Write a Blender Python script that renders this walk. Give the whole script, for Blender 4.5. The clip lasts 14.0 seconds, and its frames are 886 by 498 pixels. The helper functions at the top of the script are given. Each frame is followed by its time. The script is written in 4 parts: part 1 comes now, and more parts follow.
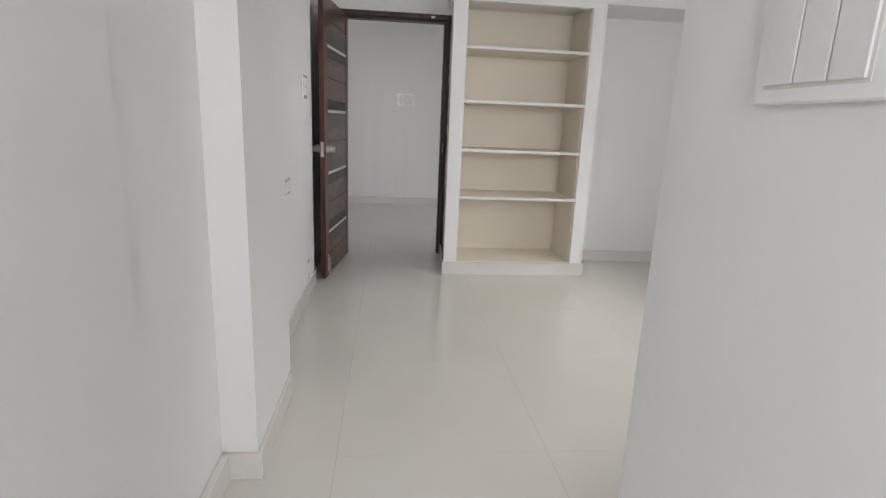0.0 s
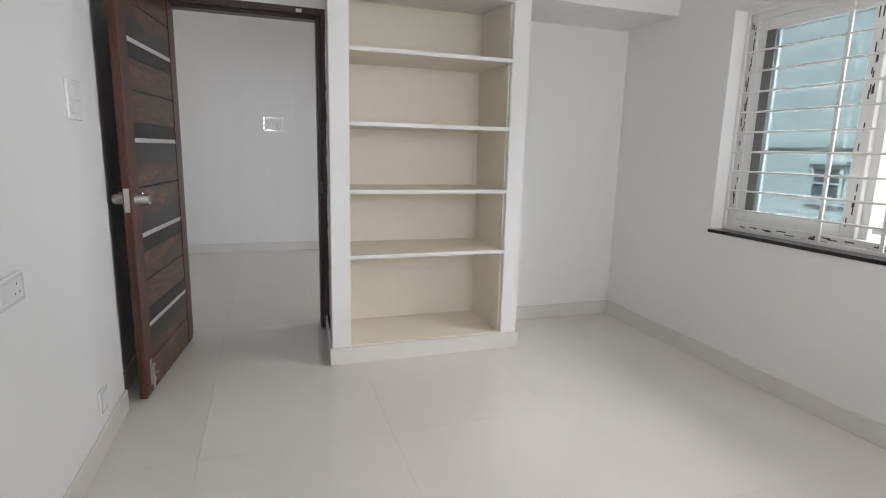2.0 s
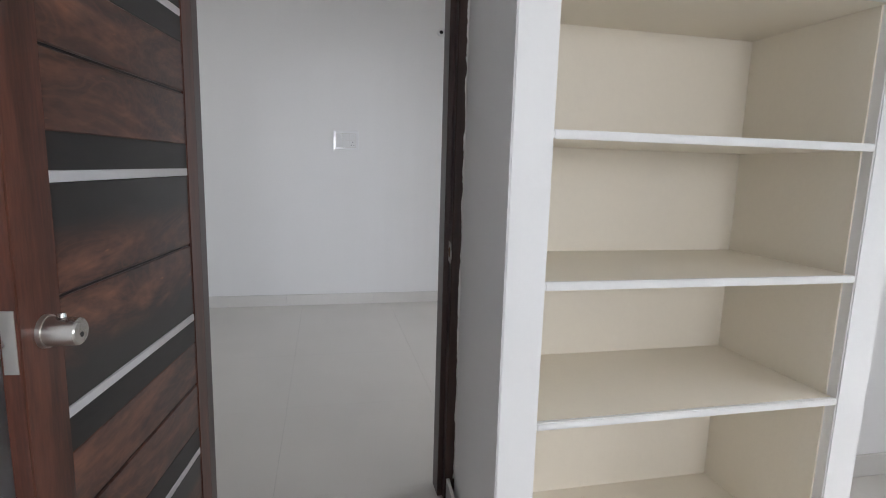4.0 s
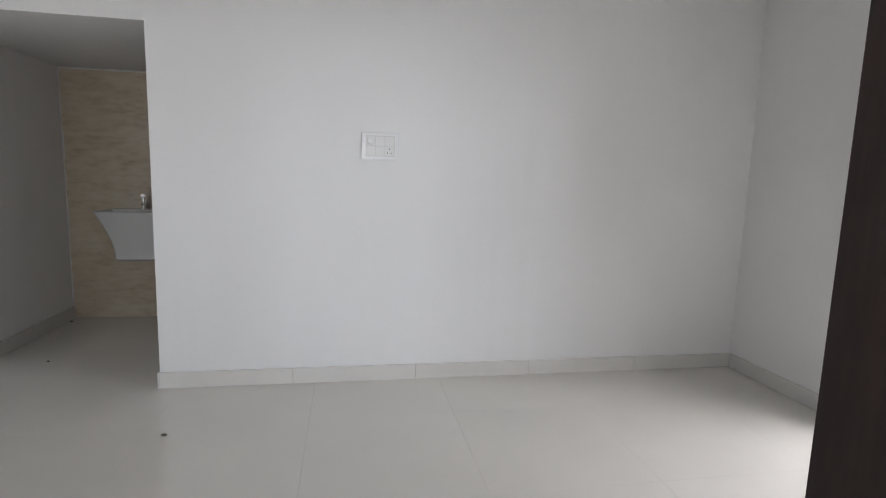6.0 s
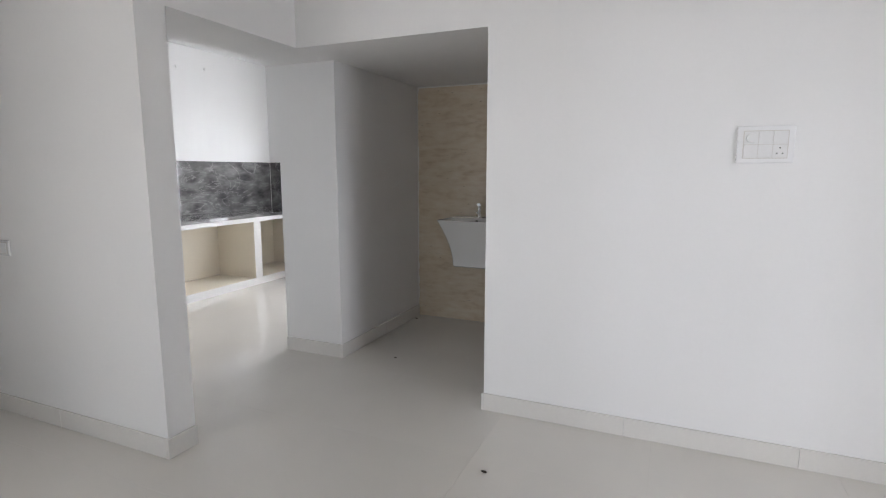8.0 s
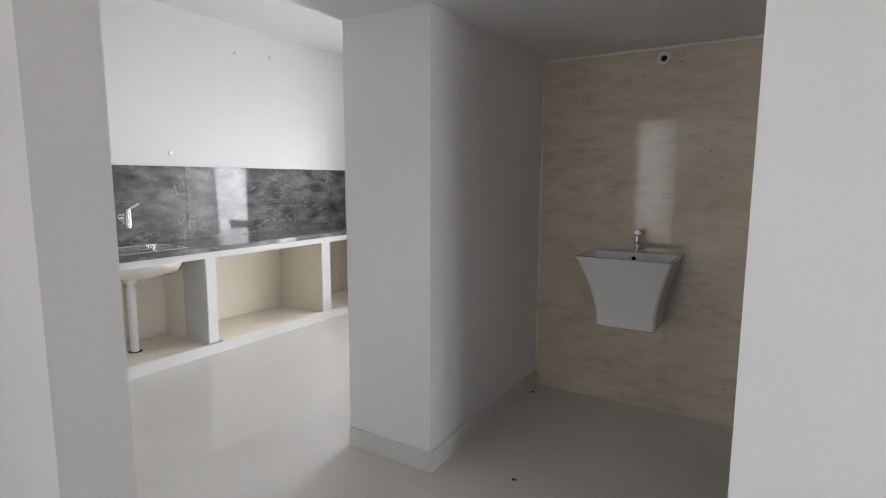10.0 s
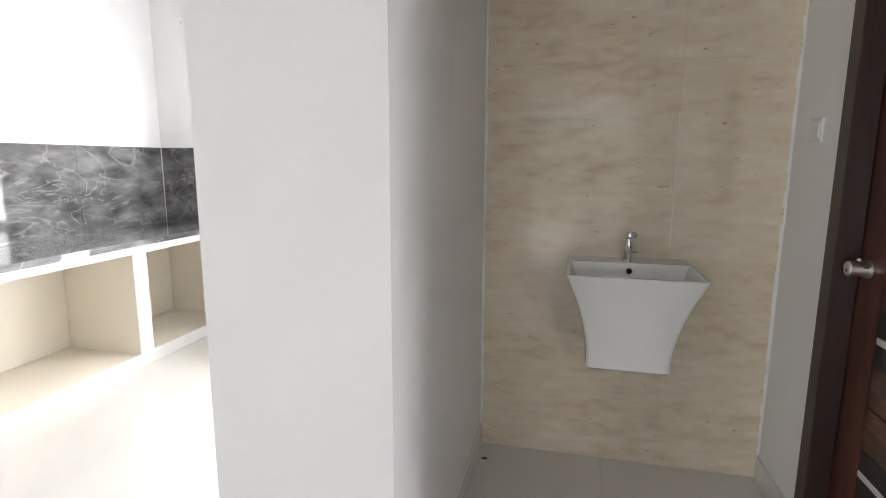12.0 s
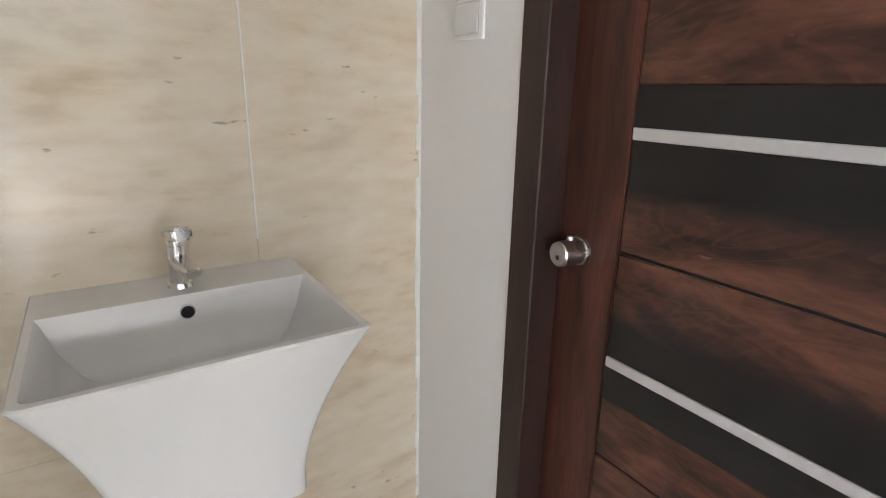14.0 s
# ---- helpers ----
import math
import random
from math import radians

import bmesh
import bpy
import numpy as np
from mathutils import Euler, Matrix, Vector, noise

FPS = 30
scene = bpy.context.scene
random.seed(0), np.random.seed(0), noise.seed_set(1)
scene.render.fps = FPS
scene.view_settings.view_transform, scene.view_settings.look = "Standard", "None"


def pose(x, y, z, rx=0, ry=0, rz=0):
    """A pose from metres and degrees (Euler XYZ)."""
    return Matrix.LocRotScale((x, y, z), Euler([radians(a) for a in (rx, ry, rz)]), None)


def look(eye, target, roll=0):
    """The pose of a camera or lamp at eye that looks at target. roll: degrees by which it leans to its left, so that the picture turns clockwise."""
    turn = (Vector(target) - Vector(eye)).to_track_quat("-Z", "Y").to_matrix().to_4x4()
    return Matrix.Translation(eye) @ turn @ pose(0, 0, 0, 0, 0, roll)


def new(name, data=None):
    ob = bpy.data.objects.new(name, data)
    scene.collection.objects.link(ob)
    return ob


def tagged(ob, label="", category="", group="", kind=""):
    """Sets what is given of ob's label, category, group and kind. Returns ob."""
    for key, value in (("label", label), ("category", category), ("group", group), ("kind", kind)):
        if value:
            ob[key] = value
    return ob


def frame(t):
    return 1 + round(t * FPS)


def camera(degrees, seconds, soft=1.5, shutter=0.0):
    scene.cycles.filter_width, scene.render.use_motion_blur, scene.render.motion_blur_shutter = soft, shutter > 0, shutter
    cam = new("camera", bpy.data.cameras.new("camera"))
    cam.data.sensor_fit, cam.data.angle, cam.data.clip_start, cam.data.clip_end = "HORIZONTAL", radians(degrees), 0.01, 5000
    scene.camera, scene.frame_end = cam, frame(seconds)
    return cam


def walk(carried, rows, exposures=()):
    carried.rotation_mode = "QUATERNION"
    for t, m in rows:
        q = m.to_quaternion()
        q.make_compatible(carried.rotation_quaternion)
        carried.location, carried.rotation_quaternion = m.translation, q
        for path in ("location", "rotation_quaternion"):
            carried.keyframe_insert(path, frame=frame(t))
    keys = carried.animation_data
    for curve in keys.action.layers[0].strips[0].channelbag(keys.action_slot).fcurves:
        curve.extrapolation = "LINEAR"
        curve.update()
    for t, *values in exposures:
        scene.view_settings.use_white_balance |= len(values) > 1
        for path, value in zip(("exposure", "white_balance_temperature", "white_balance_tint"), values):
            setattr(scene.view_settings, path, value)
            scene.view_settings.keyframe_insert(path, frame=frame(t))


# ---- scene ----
cam = camera(80.0, 14.0, soft=1.1)
PATH = [
    (0, (0.566, -4.82, 1.22), (0.774, -2.887, 0.752), 2.4),
    (0.5, (0.552, -4.554, 1.242), (0.93, -2.636, 0.819), 2.7),
    (1, (0.513, -4.299, 1.247), (1.042, -2.41, 0.855), 2.3),
    (1.5, (0.603, -3.969, 1.249), (1.217, -2.104, 0.872), 1.8),
    (2, (0.69, -3.607, 1.25), (1.316, -1.744, 0.883), 1.4),
    (2.2, (0.68, -3.41, 1.262), (1.301, -1.544, 0.902), 1.4),
    (4.3, (0.589, -1.589, 1.300), (1.001, 0.344, 0.995), 1.8),
    (4.5, (0.582, -1.419, 1.296), (0.985, 0.517, 0.994), 1.9),
    (4.8, (0.560, -1.175, 1.320), (0.952, 0.764, 1.025), 1.6),
    (5, (0.590, -1.008, 1.326), (0.965, 0.932, 1.026), 1.5),
    (5.5, (0.609, -0.598, 1.334), (0.99, 1.345, 1.05), 1.9),
    (6, (0.59, -0.274, 1.333), (0.946, 1.675, 1.06), 1.7),
    (6.5, (0.533, -0.091, 1.349), (0.743, 1.88, 1.086), 1.2),
    (7, (0.515, 0.055, 1.361), (0.405, 2.034, 1.093), 0.7),
    (7.5, (0.501, 0.17, 1.389), (0.018, 2.089, 1.1), 0.2),
    (8, (0.414, 0.265, 1.391), (-0.37, 2.081, 1.096), 0.0),
    (8.2, (0.341, 0.332, 1.397), (-0.518, 2.113, 1.099), 0.2),
    (8.5, (0.239, 0.473, 1.393), (-0.717, 2.205, 1.099), 0.3),
    (9, (0.027, 0.795, 1.394), (-1.032, 2.472, 1.133), 0.2),
    (11.3, (-1.221, 1.915, 1.388), (-2.171, 3.654, 1.116), -0.1),
    (11.4, (-1.277, 1.906, 1.396), (-2.157, 3.68, 1.114), -0.1),
    (11.5, (-1.318, 2.012, 1.382), (-2.141, 3.813, 1.102), -0.0),
    (12, (-1.391, 2.327, 1.398), (-1.855, 4.244, 1.068), 0.2),
    (12.5, (-1.475, 2.594, 1.384), (-1.466, 4.558, 1.006), 0.4),
    (13, (-1.444, 2.884, 1.346), (-1.041, 4.797, 0.922), 0.4),
    (13.5, (-1.337, 3.221, 1.343), (-0.622, 5.024, 0.858), 0.6),
    (14, (-1.252, 3.557, 1.366), (-0.196, 5.154, 0.788), 1.1),
]
EXPOSURES = [(0, -0.1, 6200, 12), (2.2, 0.05, 6050, 12), (4.5, 0.45, 5850, 12), (5.2, 0.7, 5850, 12), (6.0, 0.5, 5950, 12.2), (7.0, 0.5, 5950, 12.3), (8.0, 0.78, 6000, 13), (9.0, 0.62, 6050, 12.7), (11.4, 1.05, 6100, 13.2), (12.0, 1.7, 6150, 13), (12.5, 2.2, 6200, 12.3), (13.2, 2.4, 6100, 12.5), (14, 2.55, 6100, 13)]
walk(cam, [(t, look(eye, target, roll)) for t, eye, target, roll in PATH], EXPOSURES)

# ---- world and light ----
world = bpy.data.worlds.new("world")
scene.world = world
world.use_nodes = True
wn, wl = world.node_tree.nodes, world.node_tree.links
sky = wn.new("ShaderNodeTexSky")
sky.sky_type, sky.sun_disc = "NISHITA", False
sky.sun_elevation, sky.sun_rotation = radians(45), radians(270)
wl.new(sky.outputs[0], wn["Background"].inputs[0])
wn["Background"].inputs[1].default_value = 0.075

sun_data = bpy.data.lights.new("sun", "SUN")
sun_data.energy, sun_data.angle, sun_data.color = 5.0, radians(6), (1.0, 0.95, 0.88)
sun = new("sun", sun_data)
sun.matrix_world = look((-10, 0, 10), (0, 0, 0))


def window_light(name, place, target, wide, high, watts, colour=(1.0, 0.985, 0.96)):
    """Area lamp for sky light at an opening; some of the openings are added."""
    d = bpy.data.lights.new(name, "AREA")
    d.shape, d.size, d.size_y, d.energy, d.color = "RECTANGLE", wide, high, watts, colour
    o = new(name, d)
    o.matrix_world = look(place, target)
    return o


window_light("bedroom_window_light", (8.0, -2.2, 5.2), (3.3, -1.72, 1.4), 11.0, 3.2, 1400, (1.0, 0.94, 0.88))
# Added fill from behind; no back window is seen.
window_light("bedroom_back_fill", (2.2, -4.45, 1.6), (2.1, 0.0, 1.1), 1.3, 1.2, 28, (1.0, 0.95, 0.89))
# Lamp hung outdoors for the hall's east daylight; the balcony is assumed.
window_light("hall_east_light", (10.5, -2.7, 2.0), (1.0, 1.6, 1.2), 3.4, 2.4, 310, (0.97, 0.985, 1.0))
# No verandah is seen; this lamp is added to lift the hall.
window_light("hall_south_fill", (-3.3, -2.4, 1.4), (-1.2, 2.6, 1.1), 2.4, 2.0, 24, (1.0, 0.97, 0.93))
window_light("kitchen_window_light", (-3.3, 7.3, 2.6), (-3.0, 4.0, 0.8), 1.5, 1.3, 62)
window_light("kitchen_door_light", (-2.65, 6.27, 1.1), (-3.5, 3.4, 0.9), 0.62, 1.9, 21)
# Fill added behind the passage; no source is known at its end.
window_light("passage_fill", (0.55, -6.55, 1.7), (0.55, 0.0, 1.0), 0.7, 0.9, 27)


# ---- materials ----
def mat(name, colour, rough=0.5, metal=0.0, vary=0.06, size=1.5, grain=0.03, grain_size=60.0, bump=0.05, bump_size=150.0, coat=0.0, random=0.0, spec=0.5, wave=0.0):
    """A painted or cast surface: broad stains, fine grain and a fine relief, in metres of the world."""
    m = bpy.data.materials.new(name)
    m.use_nodes = True
    n, l = m.node_tree.nodes, m.node_tree.links
    b = n["Principled BSDF"]
    co = n.new("ShaderNodeNewGeometry")
    broad, fine, rel = n.new("ShaderNodeTexNoise"), n.new("ShaderNodeTexNoise"), n.new("ShaderNodeTexNoise")
    for t, s, d in ((broad, size, 4), (fine, grain_size, 3), (rel, bump_size, 2)):
        t.inputs["Scale"].default_value, t.inputs["Detail"].default_value = s, d
        l.new(co.outputs["Position"], t.inputs["Vector"])
    total = n.new("ShaderNodeMath")
    total.operation = "MULTIPLY_ADD"
    l.new(broad.outputs["Fac"], total.inputs[0])
    total.inputs[1].default_value = 2 * vary
    second = n.new("ShaderNodeMath")
    second.operation = "MULTIPLY_ADD"
    l.new(fine.outputs["Fac"], second.inputs[0])
    second.inputs[1].default_value, second.inputs[2].default_value = 2 * grain, 1 - vary - grain
    l.new(second.outputs[0], total.inputs[2])
    hsv = n.new("ShaderNodeHueSaturation")
    hsv.inputs["Color"].default_value = (*colour, 1)
    last = total.outputs[0]
    if random:
        info = n.new("ShaderNodeObjectInfo")
        r = n.new("ShaderNodeMath")
        r.operation = "MULTIPLY_ADD"
        l.new(info.outputs["Random"], r.inputs[0])
        r.inputs[1].default_value = random
        l.new(last, r.inputs[2])
        last = r.outputs[0]
    l.new(last, hsv.inputs["Value"])
    l.new(hsv.outputs[0], b.inputs["Base Color"])
    rr = n.new("ShaderNodeMath")
    rr.operation = "MULTIPLY_ADD"
    l.new(broad.outputs["Fac"], rr.inputs[0])
    rr.inputs[1].default_value, rr.inputs[2].default_value = 0.3 * rough, 0.85 * rough
    l.new(rr.outputs[0], b.inputs["Roughness"])
    b.inputs["Metallic"].default_value = metal
    b.inputs["Coat Weight"].default_value = coat
    b.inputs["Coat Roughness"].default_value = 0.08
    b.inputs["Specular IOR Level"].default_value = spec
    if bump:
        bp = n.new("ShaderNodeBump")
        bp.inputs["Strength"].default_value, bp.inputs["Distance"].default_value = bump, 0.004
        l.new(rel.outputs["Fac"], bp.inputs["Height"])
        l.new(bp.outputs[0], b.inputs["Normal"])
        if wave:
            # long upright trowel waves in the plaster
            mp = n.new("ShaderNodeMapping")
            mp.inputs["Scale"].default_value = (1, 1, 0.07)
            l.new(co.outputs["Position"], mp.inputs["Vector"])
            wv = n.new("ShaderNodeTexNoise")
            wv.inputs["Scale"].default_value, wv.inputs["Detail"].default_value = 2.6, 2
            l.new(mp.outputs[0], wv.inputs["Vector"])
            wb = n.new("ShaderNodeBump")
            wb.inputs["Strength"].default_value, wb.inputs["Distance"].default_value = 1.0, wave
            l.new(wv.outputs["Fac"], wb.inputs["Height"])
            l.new(wb.outputs[0], bp.inputs["Normal"])
    return m


def veined(name, dark, mid, light, stretch=(1, 1, 1), scale=2.0, rough=0.12, warp=1.2, stops=(0.3, 0.55, 0.75), fine=18.0, fine_amount=0.25, coat=0.3, vein=None, vein_scale=3.0, vein_amount=0.5, specks=None, fade=0, knots=False):
    """Polished stone or grained wood: warped noise, drawn out along one axis, through a colour ramp."""
    m = bpy.data.materials.new(name)
    m.use_nodes = True
    n, l = m.node_tree.nodes, m.node_tree.links
    b = n["Principled BSDF"]
    co = n.new("ShaderNodeNewGeometry")
    mp = n.new("ShaderNodeMapping")
    mp.inputs["Scale"].default_value = stretch
    l.new(co.outputs["Position"], mp.inputs["Vector"])
    a, f = n.new("ShaderNodeTexNoise"), n.new("ShaderNodeTexNoise")
    a.inputs["Scale"].default_value, a.inputs["Detail"].default_value, a.inputs["Distortion"].default_value = scale, 8, warp
    f.inputs["Scale"].default_value, f.inputs["Detail"].default_value = fine, 6
    l.new(mp.outputs[0], a.inputs["Vector"])
    l.new(mp.outputs[0], f.inputs["Vector"])
    mix = n.new("ShaderNodeMix")
    mix.inputs["Factor"].default_value = fine_amount
    l.new(a.outputs["Fac"], mix.inputs["A"])
    l.new(f.outputs["Fac"], mix.inputs["B"])
    ramp = n.new("ShaderNodeValToRGB")
    e = ramp.color_ramp.elements
    e[0].position, e[0].color = stops[0], (*dark, 1)
    e[1].position, e[1].color = stops[2], (*light, 1)
    k = e.new(stops[1])
    k.color = (*mid, 1)
    l.new(mix.outputs["Result"], ramp.inputs["Fac"])
    out = ramp.outputs["Color"]
    if vein:
        v = n.new("ShaderNodeTexNoise")
        v.inputs["Scale"].default_value, v.inputs["Detail"].default_value, v.inputs["Distortion"].default_value = vein_scale, 5, 2.0
        l.new(mp.outputs[0], v.inputs["Vector"])
        vr = n.new("ShaderNodeValToRGB")
        g = vr.color_ramp.elements
        g[0].position, g[0].color = 0.485, (0, 0, 0, 1)
        g[1].position, g[1].color = 0.515, (0, 0, 0, 1)
        c = g.new(0.5)
        c.color = (1, 1, 1, 1)
        l.new(v.outputs["Fac"], vr.inputs["Fac"])
        am = n.new("ShaderNodeMath")
        am.operation = "MULTIPLY"
        am.inputs[1].default_value = vein_amount
        l.new(vr.outputs["Color"], am.inputs[0])
        mx = n.new("ShaderNodeMix")
        mx.data_type = "RGBA"
        l.new(am.outputs[0], mx.inputs["Factor"])
        l.new(out, mx.inputs["A"])
        mx.inputs["B"].default_value = (*vein, 1)
        out = mx.outputs["Result"]
    if specks:
        sp = n.new("ShaderNodeTexNoise")
        sp.inputs["Scale"].default_value, sp.inputs["Detail"].default_value = 19, 3
        l.new(mp.outputs[0], sp.inputs["Vector"])
        sr = n.new("ShaderNodeMapRange")
        sr.inputs["From Min"].default_value, sr.inputs["From Max"].default_value, sr.inputs["To Max"].default_value = 0.70, 0.77, 0.7
        l.new(sp.outputs["Fac"], sr.inputs["Value"])
        sx = n.new("ShaderNodeMix")
        sx.data_type = "RGBA"
        l.new(sr.outputs["Result"], sx.inputs["Factor"])
        l.new(out, sx.inputs["A"])
        sx.inputs["B"].default_value = (*specks, 1)
        out = sx.outputs["Result"]
    if knots:
        # pale flamed figure, in rings round a few knots
        mk = n.new("ShaderNodeMapping")
        mk.inputs["Scale"].default_value = (1.0, 1.0, 2.2)
        l.new(co.outputs["Position"], mk.inputs["Vector"])
        kn = n.new("ShaderNodeTexNoise")
        kn.inputs["Scale"].default_value, kn.inputs["Detail"].default_value, kn.inputs["Distortion"].default_value = 1.7, 4, 1.4
        l.new(mk.outputs[0], kn.inputs["Vector"])
        sn = n.new("ShaderNodeMath")
        sn.operation = "MULTIPLY"
        sn.inputs[1].default_value = 110
        l.new(kn.outputs["Fac"], sn.inputs[0])
        si = n.new("ShaderNodeMath")
        si.operation = "SINE"
        l.new(sn.outputs[0], si.inputs[0])
        kr = n.new("ShaderNodeMapRange")
        kr.inputs["From Min"].default_value, kr.inputs["From Max"].default_value, kr.inputs["To Max"].default_value = 0.0, 1.0, 0.14
        l.new(si.outputs[0], kr.inputs["Value"])
        kx = n.new("ShaderNodeMix")
        kx.data_type = "RGBA"
        l.new(kr.outputs["Result"], kx.inputs["Factor"])
        l.new(out, kx.inputs["A"])
        kx.inputs["B"].default_value = (0.27, 0.105, 0.055, 1)
        out = kx.outputs["Result"]
    if fade:
        # the print runs from walnut into black towards one long edge of the board
        tc = n.new("ShaderNodeTexCoord")
        sx3 = n.new("ShaderNodeSeparateXYZ")
        l.new(tc.outputs["Generated"], sx3.inputs[0])
        ad = n.new("ShaderNodeMath")
        ad.operation = "MULTIPLY_ADD"
        l.new(a.outputs["Fac"], ad.inputs[0])
        ad.inputs[1].default_value = 0.5
        l.new(sx3.outputs["Z"], ad.inputs[2])
        fr = n.new("ShaderNodeMapRange")
        fr.interpolation_type = "SMOOTHSTEP"
        if fade > 0:
            fr.inputs["From Min"].default_value, fr.inputs["From Max"].default_value = 0.55, 0.93
        else:
            fr.inputs["From Min"].default_value, fr.inputs["From Max"].default_value = 0.95, 0.57
        l.new(ad.outputs[0], fr.inputs["Value"])
        fx = n.new("ShaderNodeMix")
        fx.data_type = "RGBA"
        l.new(fr.outputs["Result"], fx.inputs["Factor"])
        l.new(out, fx.inputs["A"])
        fx.inputs["B"].default_value = (0.012, 0.010, 0.010, 1)
        out = fx.outputs["Result"]
    l.new(out, b.inputs["Base Color"])
    b.inputs["Roughness"].default_value = rough
    b.inputs["Coat Weight"].default_value = coat
    b.inputs["Coat Roughness"].default_value = 0.05
    bp = n.new("ShaderNodeBump")
    bp.inputs["Strength"].default_value, bp.inputs["Distance"].default_value = 0.06, 0.002
    l.new(f.outputs["Fac"], bp.inputs["Height"])
    l.new(bp.outputs[0], b.inputs["Normal"])
    return m


def glass_mat(name, colour, rough=0.0):
    m = bpy.data.materials.new(name)
    m.use_nodes = True
    b = m.node_tree.nodes["Principled BSDF"]
    b.inputs["Base Color"].default_value = (*colour, 1)
    b.inputs["Transmission Weight"].default_value = 1.0
    b.inputs["Roughness"].default_value = rough
    b.inputs["IOR"].default_value = 1.45
    return m


PAINT = mat("white_wall_paint", (0.86, 0.855, 0.845), rough=0.5, vary=0.02, size=1.1, grain=0.012, bump=0.10, bump_size=45, wave=0.022)
CEIL = mat("ceiling_paint", (0.87, 0.87, 0.86), rough=0.7, vary=0.02, bump=0.08, bump_size=50)
CREAM = mat("cream_primer_paint", (0.86, 0.80, 0.685), rough=0.45, vary=0.04, size=3, grain=0.02, bump=0.10, bump_size=60)
TRIMW = mat("white_enamel", (0.82, 0.815, 0.80), rough=0.4, vary=0.02, size=4, bump=0.06, bump_size=70)
TILE = mat("cream_vitrified_tile", (0.73, 0.703, 0.655), rough=0.11, vary=0.05, size=2.2, grain=0.02, grain_size=120, bump=0.012, bump_size=9, random=0.012)
SKIRT = mat("cream_skirting_tile", (0.74, 0.72, 0.685), rough=0.22, vary=0.03, size=5, bump=0.02, random=0.015)
GROUT = mat("tile_grout", (0.62, 0.59, 0.54), rough=0.5, vary=0.1, size=8)
TRAV = veined("travertine_wall_tile", (0.53, 0.41, 0.275), (0.70, 0.60, 0.455), (0.78, 0.71, 0.585), stretch=(0.75, 1, 2.3), scale=2.4, rough=0.11, stops=(0.25, 0.46, 0.70), fine=14, fine_amount=0.5, coat=0.2, specks=(0.20, 0.14, 0.09))
GRAN = veined("black_marbled_granite", (0.045, 0.045, 0.047), (0.15, 0.147, 0.144), (0.36, 0.355, 0.35), stretch=(1.0, 0.7, 1.7), scale=2.3, rough=0.05, stops=(0.31, 0.50, 0.76), fine=11, fine_amount=0.36, warp=1.6, coat=0.1, vein=(0.62, 0.61, 0.60), vein_scale=2.0, vein_amount=0.3)
SILL = mat("black_granite_sill", (0.02, 0.02, 0.022), rough=0.15, vary=0.2, size=20, bump=0.02)


def walnut(name, fade):
    return veined(name, (0.017, 0.008, 0.006), (0.074, 0.029, 0.019), (0.23, 0.098, 0.058), stretch=(0.8, 0.8, 3.0), scale=2.2, rough=0.32, warp=2.6, stops=(0.33, 0.5, 0.72), fine=24, fine_amount=0.25, coat=0.15, specks=(0.34, 0.15, 0.07), fade=fade, knots=True)


WOOD = walnut("dark_walnut_laminate", 0)
WOOD_UP = walnut("walnut_to_black_upward", 1)
WOOD_DOWN = walnut("walnut_to_black_downward", -1)
WOODV = veined("dark_walnut_stile", (0.026, 0.010, 0.008), (0.088, 0.030, 0.019), (0.19, 0.066, 0.038), stretch=(7.0, 7.0, 0.8), scale=2.4, rough=0.32, warp=1.0, stops=(0.3, 0.52, 0.76), fine=22, fine_amount=0.3, coat=0.0)
WENGE = veined("black_wenge_inlay", (0.010, 0.009, 0.009), (0.016, 0.014, 0.014), (0.028, 0.022, 0.020), stretch=(1, 1, 5), scale=3, rough=0.4, fine_amount=0.3, coat=0.0)
FRAMEW = veined("dark_brown_frame", (0.022, 0.012, 0.010), (0.042, 0.021, 0.017), (0.07, 0.036, 0.028), stretch=(6, 6, 0.7), scale=2.5, rough=0.38, fine_amount=0.35, coat=0.0)
STEEL = mat("brushed_steel", (0.62, 0.60, 0.57), rough=0.28, metal=1.0, vary=0.05, size=12, bump=0.03, bump_size=300)
PRESSED = mat("pressed_stainless_steel", (0.72, 0.70, 0.66), rough=0.2, metal=1.0, vary=0.06, size=6, bump=0.0)
CHROME = mat("chrome", (0.80, 0.80, 0.80), rough=0.17, metal=1.0, vary=0.02, size=10, bump=0.0)
ALU = mat("silver_inlay", (0.74, 0.73, 0.74), rough=0.35, metal=0.35, vary=0.03, size=10)
CERAMIC = mat("white_glazed_ceramic", (0.82, 0.82, 0.81), rough=0.1, vary=0.012, size=3, grain=0.005, bump=0.01, bump_size=12, coat=0.4)
PLASTIC = mat("white_plastic", (0.80, 0.80, 0.79), rough=0.3, vary=0.02, size=20, bump=0.01)
PLATE = mat("glossy_switch_plate", (0.90, 0.90, 0.90), rough=0.08, vary=0.02, size=20, bump=0.0, coat=0.5)
DARK = mat("dark_hollow", (0.012, 0.011, 0.010), rough=0.7, vary=0.2, size=30)
UPVC = mat("white_upvc", (0.84, 0.84, 0.82), rough=0.3, vary=0.03, size=6, bump=0.01)
FILM = mat("film_print", (0.05, 0.05, 0.05), rough=0.5, vary=0.2, size=40)
IRON = mat("white_painted_iron", (0.82, 0.81, 0.79), rough=0.4, vary=0.05, size=12, bump=0.05)
TINT = glass_mat("teal_tinted_glass", (0.53, 0.625, 0.64))
CLEAR = glass_mat("clear_glass", (0.9, 0.95, 0.94))
CONCRETE = mat("raw_cement_plaster", (0.42, 0.41, 0.39), rough=0.85, vary=0.2, size=5, grain=0.08, bump=0.3)
